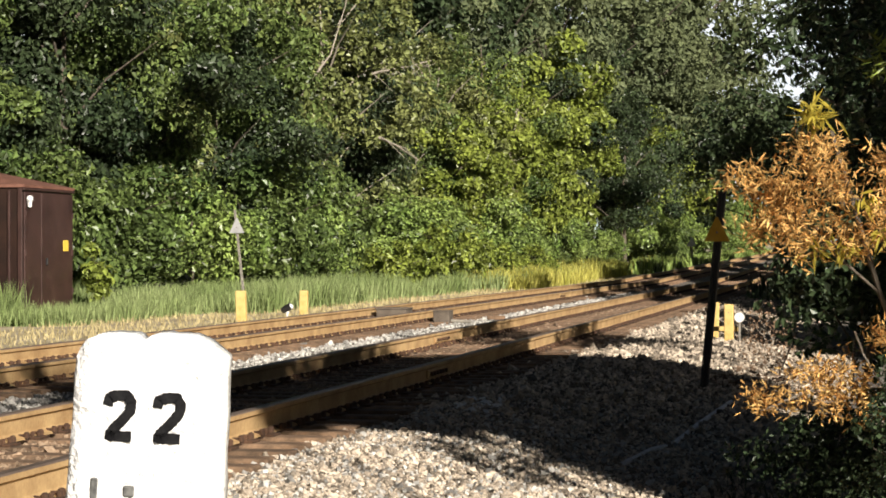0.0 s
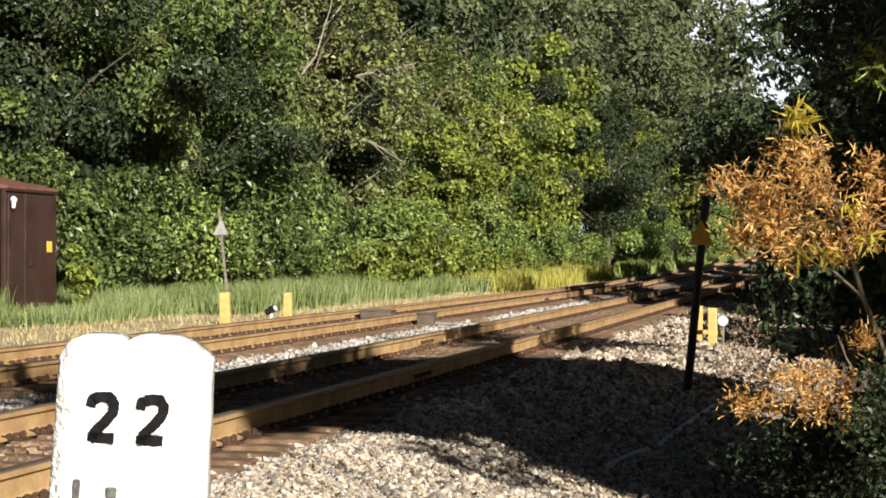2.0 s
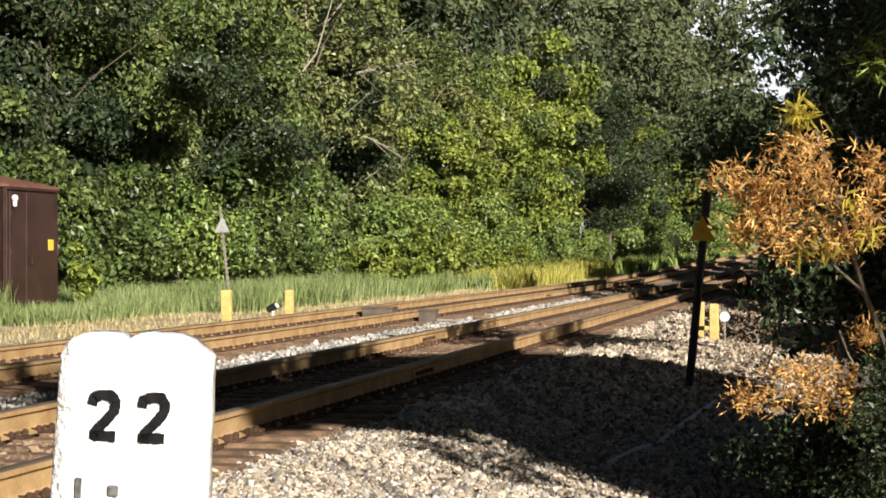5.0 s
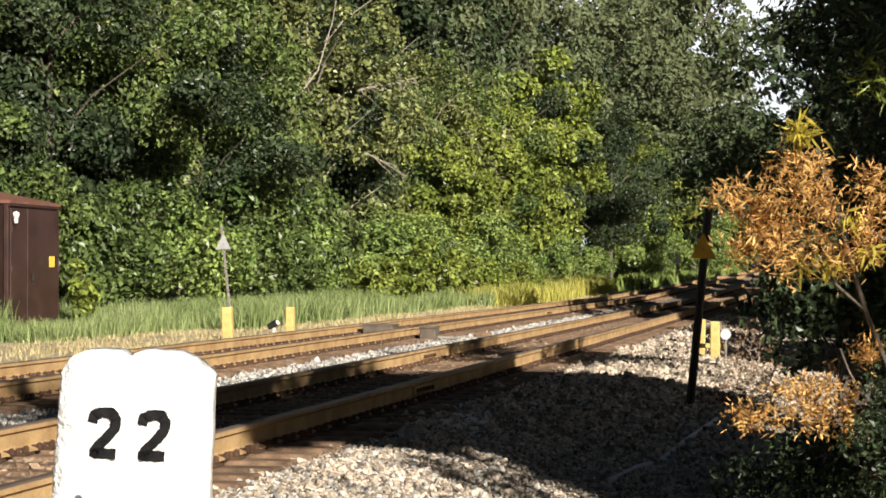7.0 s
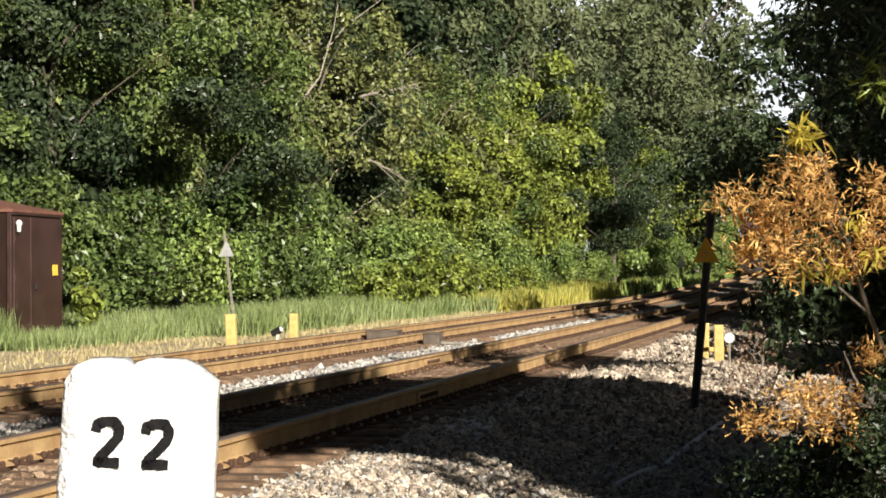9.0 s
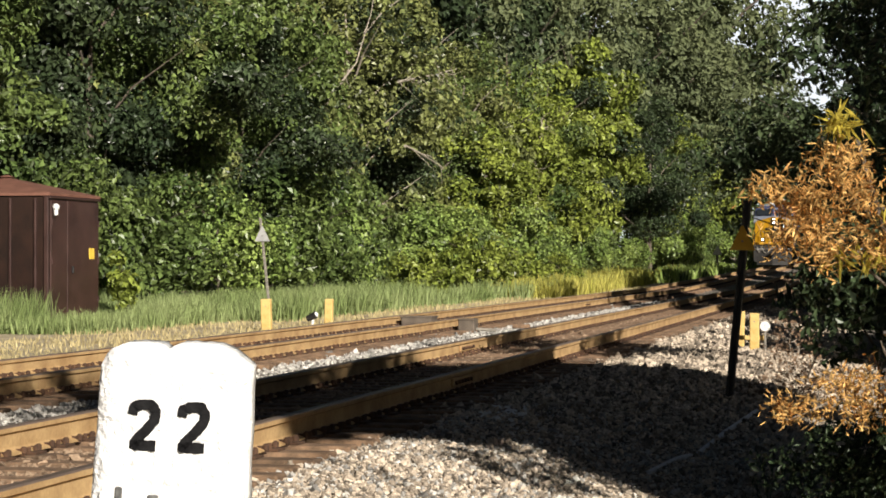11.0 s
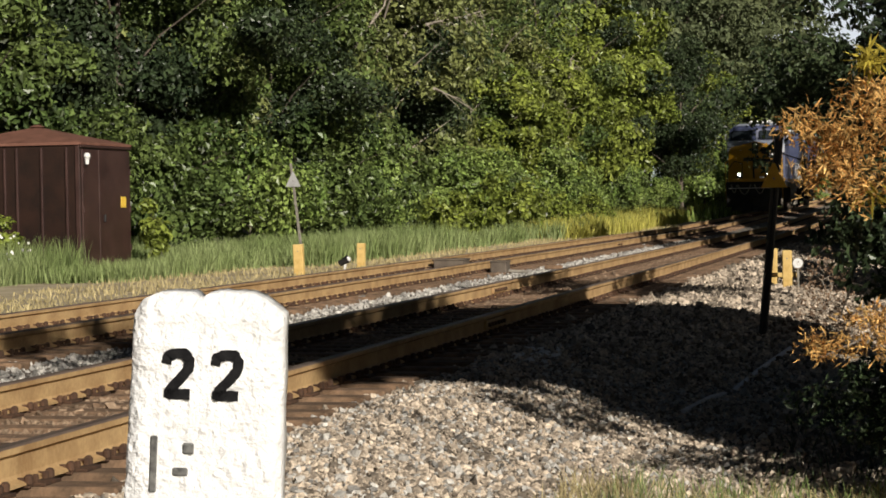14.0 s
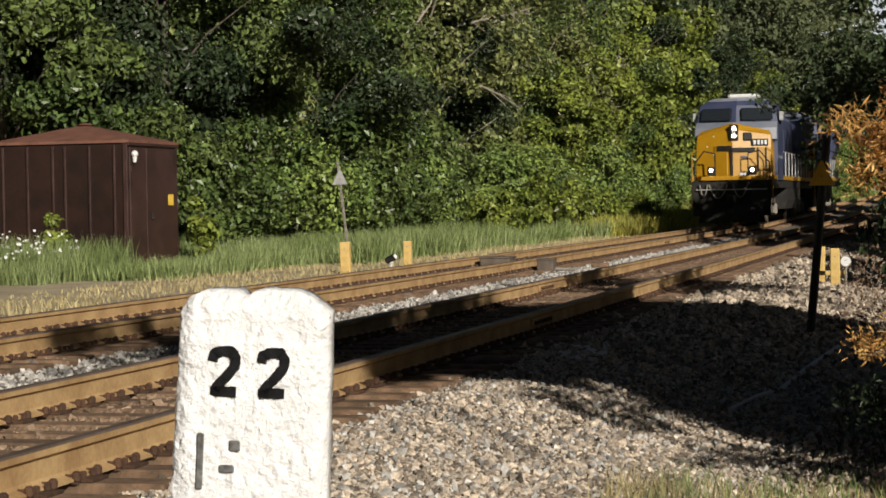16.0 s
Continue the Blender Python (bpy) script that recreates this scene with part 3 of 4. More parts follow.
def crown_points(n, height, radius, base, clumps, tight, drape, lobes):
    """Leaf places in clumps on an uneven crown; returns places and outward directions."""
    seed = rng.uniform(0, 50, 3)
    d = rng.normal(size=(clumps, 3))
    d /= np.linalg.norm(d, axis=1)[:, None]
    mid = (height + base) / 2
    lobe = np.array([noise.noise(tuple(1.6 * q + seed)) for q in d])
    r = (rng.uniform(0.6, 1.0, clumps) * (0.80 + lobes * lobe))[:, None]
    cen = d * r * np.array([radius, radius, (height - base) / 2]) + (0, 0, mid)
    cen[:, :2] *= (1.15 - 0.45 * np.clip((cen[:, 2:] - base) / (height - base), 0, 1) ** 2)
    which = rng.integers(0, clumps, n)
    size = tight * rng.uniform(0.6, 1.4, clumps)
    off = rng.normal(size=(n, 3))
    off /= np.linalg.norm(off, axis=1)[:, None]
    off *= (rng.uniform(0.35, 1.0, n) ** 0.6 * size[which])[:, None] * np.array([1, 1, drape])
    pts = cen[which] + off
    out = off / np.linalg.norm(off, axis=1)[:, None] + 0.5 * d[which]
    pts[:, 2] = np.maximum(pts[:, 2], 0.05)
    return pts, out


def plant(name, label, category, height, radius, base, leaves, clumps, tight, size, material, drape=0.85, trunk=0.12, limbs=8, at=(0, 0, 0), bark=None, long=1.6, lobes=0.85):
    t = empty(name, at)
    tagged(t, label, category)
    bm = B()
    rod(bm, (0, 0, -0.2), (0.1, 0, height * 0.45), trunk, trunk * 0.65, 8)
    rod(bm, (0.1, 0, height * 0.45), (-0.1, 0.15, height * 0.85), trunk * 0.65, trunk * 0.2, 7)
    for i in range(limbs):
        z = height * (0.15 + 0.6 * i / limbs)
        ang = i * 2.4
        end = Vector((math.cos(ang) * radius * 0.75, math.sin(ang) * radius * 0.75, z + height * 0.2))
        k = Vector((math.cos(ang) * radius * 0.35, math.sin(ang) * radius * 0.35, z + height * 0.12))
        rod(bm, (0, 0, z), k, trunk * 0.4, trunk * 0.25, 5)
        rod(bm, k, end, trunk * 0.25, trunk * 0.06, 5)
    part("trunk", bm, bark or M_BARK, t)
    pts, out = crown_points(leaves, height, radius, base, clumps, tight, drape, lobes)
    part("crown", leaf_mesh("crown", pts, out, size, material, long), material, t)
    return t


def scatter(kind, spots):
    """The first spot takes the plant itself, the others take copies: x, y, turn, scale, height scale."""
    for i, (x, y, turn, s, hs) in enumerate(spots):
        m = pose(x, y, lift(x, y), 0, 0, turn) @ Matrix.Diagonal((s, s, s * hs, 1))
        copies.append((kind, m, i))


copies = []


def settle():
    for kind, m, i in copies:
        if i:
            copy_thing(kind, m)
    for kind, m, i in copies:
        if not i:
            kind.matrix_basis = m


oak = plant("tree", "broad green deciduous tree in sunlit woodland edge", "tree", 11, 3.5, 0.8, 23000, 48, 0.95, 0.105, M_LEAF, drape=0.7)
# dark_tree and tall take the darker leaf to deepen the wood's shaded pockets
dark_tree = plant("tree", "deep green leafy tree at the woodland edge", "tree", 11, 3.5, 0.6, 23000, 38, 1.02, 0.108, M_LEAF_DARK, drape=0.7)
olive_tree = plant("tree", "sparse olive-green tree with grey branches", "tree", 12, 3.3, 1.5, 13000, 120, 0.60, 0.125, M_LEAF_OLIVE, limbs=14, bark=M_DEADWOOD)
lime_tree = plant("tree", "bright yellow-green tree catching the sun", "tree", 10, 3.1, 0.5, 18000, 70, 0.80, 0.135, M_LEAF_LIME, drape=0.65)
shrub = plant("shrub", "dense green shrub at the foot of the trees", "shrub", 3.8, 2.2, 0.0, 9000, 38, 0.60, 0.105, M_LEAF_SHRUB, trunk=0.05)
dark_shrub = plant("shrub", "dense mid-green shrub at the foot of the trees", "shrub", 3.4, 2.1, 0.0, 8500, 44, 0.55, 0.105, M_LEAF, trunk=0.05)
far_tree = plant("tree", "tall hazy grey-green tree far down the line", "tree", 24, 7.0, 3.0, 19000, 260, 1.25, 0.25, M_LEAF_FAR, trunk=0.4)
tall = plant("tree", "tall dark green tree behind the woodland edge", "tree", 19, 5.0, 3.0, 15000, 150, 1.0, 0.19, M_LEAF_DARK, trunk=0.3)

R0 = random.Random(3)


def jig(x, y, s=1.0, hs=1.0):
    return (x + R0.uniform(-1.2, 1.2), y + R0.uniform(-1.5, 1.5), R0.uniform(0, 360), s * R0.uniform(0.88, 1.15), hs * R0.uniform(0.9, 1.1))


scatter(dark_tree, [jig(-23, 42), jig(-22.5, 50), jig(-23, 56, 1.1), jig(-25, 38), jig(-20.5, 66, 0.9), jig(-20, 84), jig(-19, 121, 1.1), jig(-27, 48, 1.2), jig(-17, 146, 1.2)])
scatter(oak, [jig(-21.5, y) for y in (60, 65, 71, 96)] + [jig(-25, 52, 1.2), jig(-19, 110, 1.1), jig(-17, 158, 1.2), jig(-23.5, 46)])
scatter(olive_tree, [jig(-21.5, 75), jig(-21, 82, 1.05), jig(-22, 90, 1.1), jig(-23, 68, 1.1), jig(-20, 100, 1.1), jig(-24, 60, 1.15)])
scatter(lime_tree, [jig(-19, 105, 1.15), jig(-18.5, 114, 1.25), jig(-18.5, 125, 1.35), jig(-19, 137, 1.4), jig(-20.5, 118, 1.5), jig(-19.5, 97, 0.9), jig(-18, 149, 1.3), (-17.0, 163, 30, 1.35, 1.0), (-16.6, 180, 110, 1.4, 1.0)])
scatter(tall, [jig(-29, 52), jig(-30, 64), jig(-28, 78), jig(-27, 92, 1.35), jig(-26, 108, 1.4), jig(-25, 126, 1.4), jig(-27.5, 100, 1.3), jig(-24, 146), jig(-22, 166), jig(-17.5, 186, 0.8), jig(-18, 206, 0.9), jig(-33, 44), jig(-34, 58), jig(-31, 57), jig(-34, 66), jig(-37, 76), jig(-41, 88), jig(-45, 98)])
scatter(far_tree, [jig(-19, 190, 1.15, 1.15), jig(-17, 222, 1.25, 1.1), jig(-23, 162, 1.05, 1.25), jig(-25, 140, 1.0, 1.25), jig(-27, 120, 0.95, 1.2), jig(-18, 178, 1.05), jig(-24, 175, 0.9), jig(-28, 160, 0.85), jig(-13, 265, 1.0), (-16.4, 206, 40, 0.80, 0.76), jig(-9, 320, 0.8), jig(-4, 350, 0.7), jig(4, 340, 0.7)])
scatter(shrub, [jig(-18.5, y, 1.0) for y in (60, 66, 73, 79, 86, 101)] + [jig(-17.5, y, 0.9) for y in (94, 108, 116, 130, 142)] + [jig(-16, 156, 1.0), jig(-15, 172, 1.1), jig(-14.5, 190, 1.1)] + [jig(x, 285, 2.2) for x in (-22, -15, -8, -1, 6)] + [(-15.6, 158, 20, 1.35, 1.1), (-15.2, 170, 80, 1.4, 1.1), jig(-13.5, 205, 1.2), jig(-13, 225, 1.4), jig(-12.8, 245, 1.5), jig(-2.5, 200, 1.4), jig(-2, 225, 1.6)])
scatter(dark_shrub, [jig(-20.0, y, 1.0) for y in (47, 52, 57, 63, 70, 77)] + [jig(-17.6, y, 0.9) for y in (90, 104, 122, 136, 149)] + [jig(-15.2, 164, 1.0), jig(-14.6, 181, 1.1)])

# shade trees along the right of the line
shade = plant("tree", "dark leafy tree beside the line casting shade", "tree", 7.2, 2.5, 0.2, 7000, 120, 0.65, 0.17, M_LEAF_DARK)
# the next four kinds stand out of view, added only to cast shade
shade_tall = plant("tree", "unseen dense tree added to cast the broad shade", "tree", 10, 1.9, 0.3, 9000, 150, 0.55, 0.24, M_LEAF_DARK, trunk=0.12, lobes=0.15)
high = plant("tree", "unseen high-crowned tree added to shade the bank and rails", "tree", 9.9, 1.4, 6.4, 3500, 50, 0.45, 0.17, M_LEAF_DARK, trunk=0.12, lobes=0.2)
thin_high = plant("tree", "unseen slender tree added to cast thin dapples", "tree", 10.4, 1.3, 7.5, 380, 18, 0.42, 0.16, M_LEAF_DARK, trunk=0.035)
crown_tall = plant("tree", "unseen tall tree with a dense crown, added to shade the shoulder", "tree", 9.2, 1.8, 5.5, 5400, 70, 0.42, 0.20, M_LEAF_DARK, trunk=0.08, lobes=0.2)
scatter(crown_tall, [(4.66, 5.12, 0, 1.05, 0.97)])
scatter(shade_tall, [(6.28, 6.28, 70, 0.9, 1.10), (6.8, 6.7, 130, 1.05, 0.97), (7.75, 7.45, 220, 0.85, 1.20)])
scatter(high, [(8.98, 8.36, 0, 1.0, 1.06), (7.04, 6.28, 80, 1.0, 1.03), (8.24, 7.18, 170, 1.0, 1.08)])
scatter(thin_high, [(4.76, 2.3, 0, 1.0, 1.0)])
scatter(shade, [(1.8, 31.6, 30, 0.62, 0.70), (2.2, 34, 190, 0.8, 0.62), (2.0, 37.6, 90, 0.75, 0.62), (2.4, 41, 300, 0.9, 0.65),
                (3.0, 50, 60, 1.2, 1.0), (3.2, 58, 100, 1.3, 1.05), (3.0, 68, 10, 1.3, 1.1), (3.4, 85, 200, 1.4, 1.5), (2.6, 90, 100, 1.4, 1.5), (2.2, 100, 270, 1.5, 1.45), (1.0, 116, 45, 1.6, 1.0), (2.5, 128, 15, 1.7, 1.15), (0.5, 140, 145, 1.8, 1.1), (0.0, 170, 245, 2.0, 1.1)])
settle()


def strips(name, n, x0, x1, y0, y1, h0, h1, w, material, label, lean=0.25, density=None):
    x, y = rng.uniform(x0, x1, n), y0 + (y1 - y0) * rng.uniform(0, 1, n) ** 1.2
    z = np.array([lift(a, b) for a, b in zip(x, y)]) - 0.02
    h = rng.uniform(h0, h1, n) * (0.75 + 0.5 * np.array([noise.noise((a * 0.5, b * 0.25, 9)) for a, b in zip(x, y)]))
    ang = rng.uniform(0, 2 * np.pi, n)
    base = np.stack([x, y, z], -1)
    side = np.stack([np.cos(ang), np.sin(ang), 0 * ang], -1) * w
    tip = base + np.stack([rng.normal(0, lean, n) * h, rng.normal(0, lean, n) * h, h], -1)
    midp = base * 0.45 + tip * 0.55 + np.stack([0 * h, 0 * h, 0.10 * h], -1)
    v = np.stack([base - side, base + side, midp + side * 0.7, midp - side * 0.7, tip], 1)
    k = (np.arange(n) * 5)[:, None]
    me = bpy.data.meshes.new(name)
    quads = (k + (0, 1, 2, 3)).tolist()
    tris = (k + (3, 2, 4)).tolist()
    me.from_pydata(v.reshape(-1, 3).tolist(), [], quads + tris)
    me.materials.append(material)
    return tagged(new(name, me), label, "grass", kind="stuff")


strips("hut_grass", 8000, -19.5, -14.6, 38, 47, 0.25, 0.62, 0.010, M_GRASS, "short green grass in front of the hut")
strips("tall_grass", 22000, -19.5, -13.4, 47, 75, 0.5, 0.95, 0.012, M_GRASS, "tall green grass beside the line")
strips("far_grass", 9000, -18.0, -12.6, 75, 110, 0.5, 0.9, 0.02, M_GRASS, "tall green grass beside the line")
strips("dry_verge_grass", 17000, -15.0, -10.8, 22, 100, 0.04, 0.17, 0.012, M_STRAW, "short straw-coloured grass along the far track")
strips("yellow_weeds", 10000, -15.6, -11.8, 76, 125, 0.4, 1.1, 0.022, M_WEED, "sunlit yellow-green weeds below the trees")
strips("near_dry_grass", 5000, -1.8, 0.6, 9.4, 11.5, 0.05, 0.26, 0.0035, M_STRAW, "dry yellow grass at the foot of the shoulder", 0.4)
strips("near_green_grass", 1500, -1.6, 0.6, 9.6, 11.8, 0.08, 0.34, 0.004, M_GRASS, "green grass blades at the foot of the shoulder", 0.35)
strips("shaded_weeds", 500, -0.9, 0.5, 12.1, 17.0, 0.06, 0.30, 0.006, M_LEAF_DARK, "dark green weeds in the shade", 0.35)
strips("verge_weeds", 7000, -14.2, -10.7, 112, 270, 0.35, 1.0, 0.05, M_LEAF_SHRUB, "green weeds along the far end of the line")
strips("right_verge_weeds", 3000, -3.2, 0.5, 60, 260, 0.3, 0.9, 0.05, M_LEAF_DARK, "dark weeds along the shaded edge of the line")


# ---- sumac and twigs close to the line ----
def leaflets(tips, per, length, width, spread, material, droop):
    """Narrow folded leaflets fanning from each tip."""
    n = len(tips) * per
    base = np.repeat(tips, per, 0) + rng.normal(0, spread * 0.35, (n, 3))
    d = rng.normal(size=(n, 3)) + (0, 0, droop)
    d /= np.linalg.norm(d, axis=1)[:, None]
    up = np.cross(d, rng.normal(size=(n, 3)))
    up /= np.linalg.norm(up, axis=1)[:, None]
    side = np.cross(d, up)
    L, w = (length * rng.uniform(0.6, 1.3, n))[:, None], (width * rng.uniform(0.7, 1.3, n))[:, None]
    curl = up * L * rng.uniform(-0.3, 0.45, n)[:, None]
    v = np.stack([base, base + d * L * 0.4 + side * w / 2 + curl * 0.3, base + d * L + curl, base + d * L * 0.4 - side * w / 2 + curl * 0.3, base + d * L * 0.45 + curl * 0.1 - up * w * 0.3], 1)
    k = (np.arange(n) * 5)[:, None]
    f = np.concatenate([k + (0, 1, 4), k + (1, 2, 4), k + (2, 3, 4), k + (3, 0, 4)], 1).reshape(-1, 3)
    return soup("leaflets", v, f, material)


def blob_points(n, c, r, shell=0.4):
    d = rng.normal(size=(n, 3))
    d /= np.linalg.norm(d, axis=1)[:, None]
    return np.array(c) + d * (rng.uniform(shell, 1, n) ** 0.5)[:, None] * np.array(r)


def sumac():
    t = empty("sumac_bush", (0.45, 11.4, -0.3))
    tagged(t, "sumac bush with curled dried orange leaves and yellow tips", "bush")
    o = np.array([0.45, 11.4, -0.3])
    bm = B()
    tube(bm, [(0, 0, 0), (-0.1, -0.05, 0.7), (-0.35, -0.1, 1.35), (-0.6, -0.15, 2.2)], 0.014)
    tube(bm, [(0.1, 0, 0), (0.05, 0, 0.9), (-0.2, 0, 1.7), (-0.75, -0.1, 2.0)], 0.012)
    tube(bm, [(-0.35, -0.1, 1.35), (-0.85, -0.2, 1.8)], 0.008)
    tube(bm, [(0.05, 0, 0.9), (-0.05, -0.2, 1.9), (-0.28, -0.4, 2.6)], 0.009)
    part("stem", bm, M_BARK, t)
    heads = [((-0.225, 11.1, 1.80), (0.17, 0.2, 0.07), 17), ((-0.59, 11.1, 1.65), (0.13, 0.15, 0.05), 10), ((-0.45, 11.1, 1.55), (0.15, 0.2, 0.07), 13), ((-0.25, 11.1, 1.60), (0.24, 0.25, 0.12), 34),
             ((-0.36, 11.1, 1.42), (0.17, 0.2, 0.07), 16), ((-0.18, 11.1, 1.32), (0.22, 0.2, 0.10), 24), ((-0.53, 11.1, 1.35), (0.09, 0.1, 0.05), 7), ((0.115, 11.1, 1.71), (0.10, 0.1, 0.05), 9), ((0.14, 11.1, 1.47), (0.12, 0.2, 0.18), 22)]
    tips = np.concatenate([blob_points(n, c, r) for c, r, n in heads]) - o
    part("dried_leaves", leaflets(tips, 21, 0.058, 0.0115, 0.12, M_LEAF_ORANGE, 0.4), M_LEAF_ORANGE, t, "curled orange-brown leaflets")
    tips = np.concatenate([blob_points(10, (-0.22, 11.0, 1.98), (0.11, 0.1, 0.02)), blob_points(5, (-0.12, 11.0, 1.28), (0.15, 0.1, 0.03)), blob_points(4, (0.08, 11.0, 1.45), (0.10, 0.2, 0.18))]) - o
    part("yellow_leaves", leaflets(tips, 9, 0.10, 0.015, 0.05, M_LEAF_YELLOW, -0.7), M_LEAF_YELLOW, t, "drooping yellow leaflets")
    tips = blob_points(14, (0.15, 11.0, 2.28), (0.09, 0.15, 0.15)) - o
    part("green_leaves", leaflets(tips, 9, 0.085, 0.016, 0.07, M_LEAF_LIME, -0.5), M_LEAF_LIME, t, "drooping yellow-green leaflets")
    low = empty("dead_branch", (0.35, 11.3, -0.32))
    tagged(low, "low leaning branch with withered orange leaves", "branch")
    o = np.array([0.35, 11.3, -0.32])
    for pts, r in (([(0.0, 0, 0.0), (-0.15, -0.1, 0.75), (-0.33, -0.2, 1.05), (-0.38, -0.2, 1.18)], 0.006),
                   ([(-0.15, -0.1, 0.85), (-0.42, -0.15, 0.93), (-0.68, -0.2, 0.84), (-0.86, -0.2, 0.76)], 0.005),
                   ([(-0.05, -0.1, 1.2), (-0.10, -0.15, 0.9), (-0.2, -0.1, 0.6)], 0.004)):
        part("twig", tube(B(), pts, r), M_DEADWOOD, low)
    heads = [((-0.14, 11.1, 0.62), (0.22, 0.2, 0.09), 22), ((-0.05, 11.1, 0.48), (0.15, 0.2, 0.08), 14), ((-0.28, 11.1, 0.52), (0.2, 0.2, 0.05), 12), ((-0.52, 11.1, 0.50), (0.06, 0.1, 0.05), 7), ((0.10, 11.1, 0.85), (0.05, 0.1, 0.06), 7)]
    tips = np.concatenate([blob_points(n, c, r) for c, r, n in heads]) - o
    part("withered_leaves", leaflets(tips, 20, 0.05, 0.012, 0.10, M_LEAF_ORANGE, 0.4), M_LEAF_ORANGE, low, "withered orange leaflets")


sumac()
# M_LEAF_DARK on these plants paints in part of the shade they stand in
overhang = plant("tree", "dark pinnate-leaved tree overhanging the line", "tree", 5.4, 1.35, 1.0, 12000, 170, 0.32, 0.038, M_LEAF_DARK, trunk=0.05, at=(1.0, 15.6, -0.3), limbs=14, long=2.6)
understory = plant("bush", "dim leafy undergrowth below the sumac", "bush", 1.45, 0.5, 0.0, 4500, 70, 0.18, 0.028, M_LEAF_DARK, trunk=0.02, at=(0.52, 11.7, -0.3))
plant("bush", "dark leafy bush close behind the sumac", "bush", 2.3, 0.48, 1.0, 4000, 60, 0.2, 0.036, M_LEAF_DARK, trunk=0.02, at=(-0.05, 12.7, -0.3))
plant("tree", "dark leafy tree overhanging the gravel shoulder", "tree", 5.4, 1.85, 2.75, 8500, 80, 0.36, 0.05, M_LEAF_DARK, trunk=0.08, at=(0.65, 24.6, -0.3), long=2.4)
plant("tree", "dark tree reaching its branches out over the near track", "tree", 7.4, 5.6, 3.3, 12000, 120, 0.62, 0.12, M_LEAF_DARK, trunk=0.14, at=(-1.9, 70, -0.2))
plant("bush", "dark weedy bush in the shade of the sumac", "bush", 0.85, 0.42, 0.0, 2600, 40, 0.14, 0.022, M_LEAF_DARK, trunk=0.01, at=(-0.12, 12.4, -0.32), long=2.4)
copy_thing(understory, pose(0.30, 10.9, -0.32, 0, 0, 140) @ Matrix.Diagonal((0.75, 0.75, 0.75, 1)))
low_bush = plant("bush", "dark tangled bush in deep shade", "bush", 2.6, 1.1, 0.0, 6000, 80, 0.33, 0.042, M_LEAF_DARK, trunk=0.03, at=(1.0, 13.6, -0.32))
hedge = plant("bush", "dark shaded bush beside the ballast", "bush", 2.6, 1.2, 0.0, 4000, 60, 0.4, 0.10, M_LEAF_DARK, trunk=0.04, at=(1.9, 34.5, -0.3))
for x, y, s, r in ((1.7, 36, 1.1, 70), (0.7, 42, 1.3, 150), (0.3, 50, 1.6, 220), (0.1, 60, 1.9, 10), (0.0, 75, 2.3, 120), (0.0, 95, 2.7, 200), (-0.5, 120, 3.0, 300)):
    copy_thing(hedge, pose(x, y, lift(x, y), 0, 0, r) @ Matrix.Diagonal((s, s, s, 1)))
for x, y, s, r in ((1.0, 14.0, 0.95, 100), (1.5, 16.2, 0.85, 200), (0.85, 12.8, 0.8, 300)):
    copy_thing(overhang, pose(x, y, -0.3, 0, 0, r) @ Matrix.Diagonal((s, s, s, 1)))


def dead_limb(label, pts, r, twigs):
    t = empty("dead_limb", pts[0])
    tagged(t, label, "branch")
    p0 = Vector(pts[0])
    bm = B()
    rel = [Vector(p) - p0 for p in pts]
    for i, (a, b) in enumerate(zip(rel, rel[1:])):
        rod(bm, a, b, r * (1 - 0.25 * i), r * (0.75 - 0.25 * i) if i < 3 else r * 0.2, 6)
    rr = random.Random(len(pts) * 7 + twigs)
    for _ in range(twigs):
        i = rr.randrange(len(rel) - 1)
        s = rel[i].lerp(rel[i + 1], rr.random())
        e = s + Vector((rr.uniform(-0.3, 0.8), rr.uniform(-0.8, 0.8), rr.uniform(-0.9, 0.5))) * 1.1
        k = s.lerp(e, 0.5) + Vector((0, 0, rr.uniform(-0.15, 0.15)))
        rod(bm, s, k, r * 0.3, r * 0.2, 5)
        rod(bm, k, e, r * 0.2, r * 0.06, 5)
    part("limb", bm, M_DEADWOOD, t)


dead_limb("pale bare trunk leaning among green foliage", [(-18.5, 69.3, 6.6), (-18.5, 71.6, 7.6), (-18.4, 73.0, 8.3), (-18.2, 74.4, 10.2), (-18.0, 74.8, 12.0)], 0.06, 5)
dead_limb("bare grey fallen branch caught in shrubs", [(-17.3, 76.0, 5.5), (-17.2, 78.5, 5.3), (-17.0, 81.5, 4.9)], 0.06, 3)
dead_limb("tangle of bare grey hanging vines", [(-16.9, 101.0, 3.2), (-16.8, 102.0, 5.6), (-16.7, 103.4, 7.4), (-16.7, 104.0, 8.4)], 0.045, 44)
dead_limb("sparse bare twigs in the canopy", [(-18.5, 80.0, 8.2), (-18.0, 84.0, 8.8), (-17.8, 88.0, 9.4)], 0.05, 22)


M_SILVER_WOOD = mat("bleached_wood", (0.62, 0.61, 0.62), (0.82, 0.81, 0.82), 8.0, 0.9, bump=0.3)


def fallen_stick(label, pts, r, material):
    t = empty("fallen_stick", pts[0])
    tagged(t, label, "stick")
    p0 = Vector(pts[0])
    part("stick", tube(B(), [Vector(p) - p0 for p in pts], r), material, t)


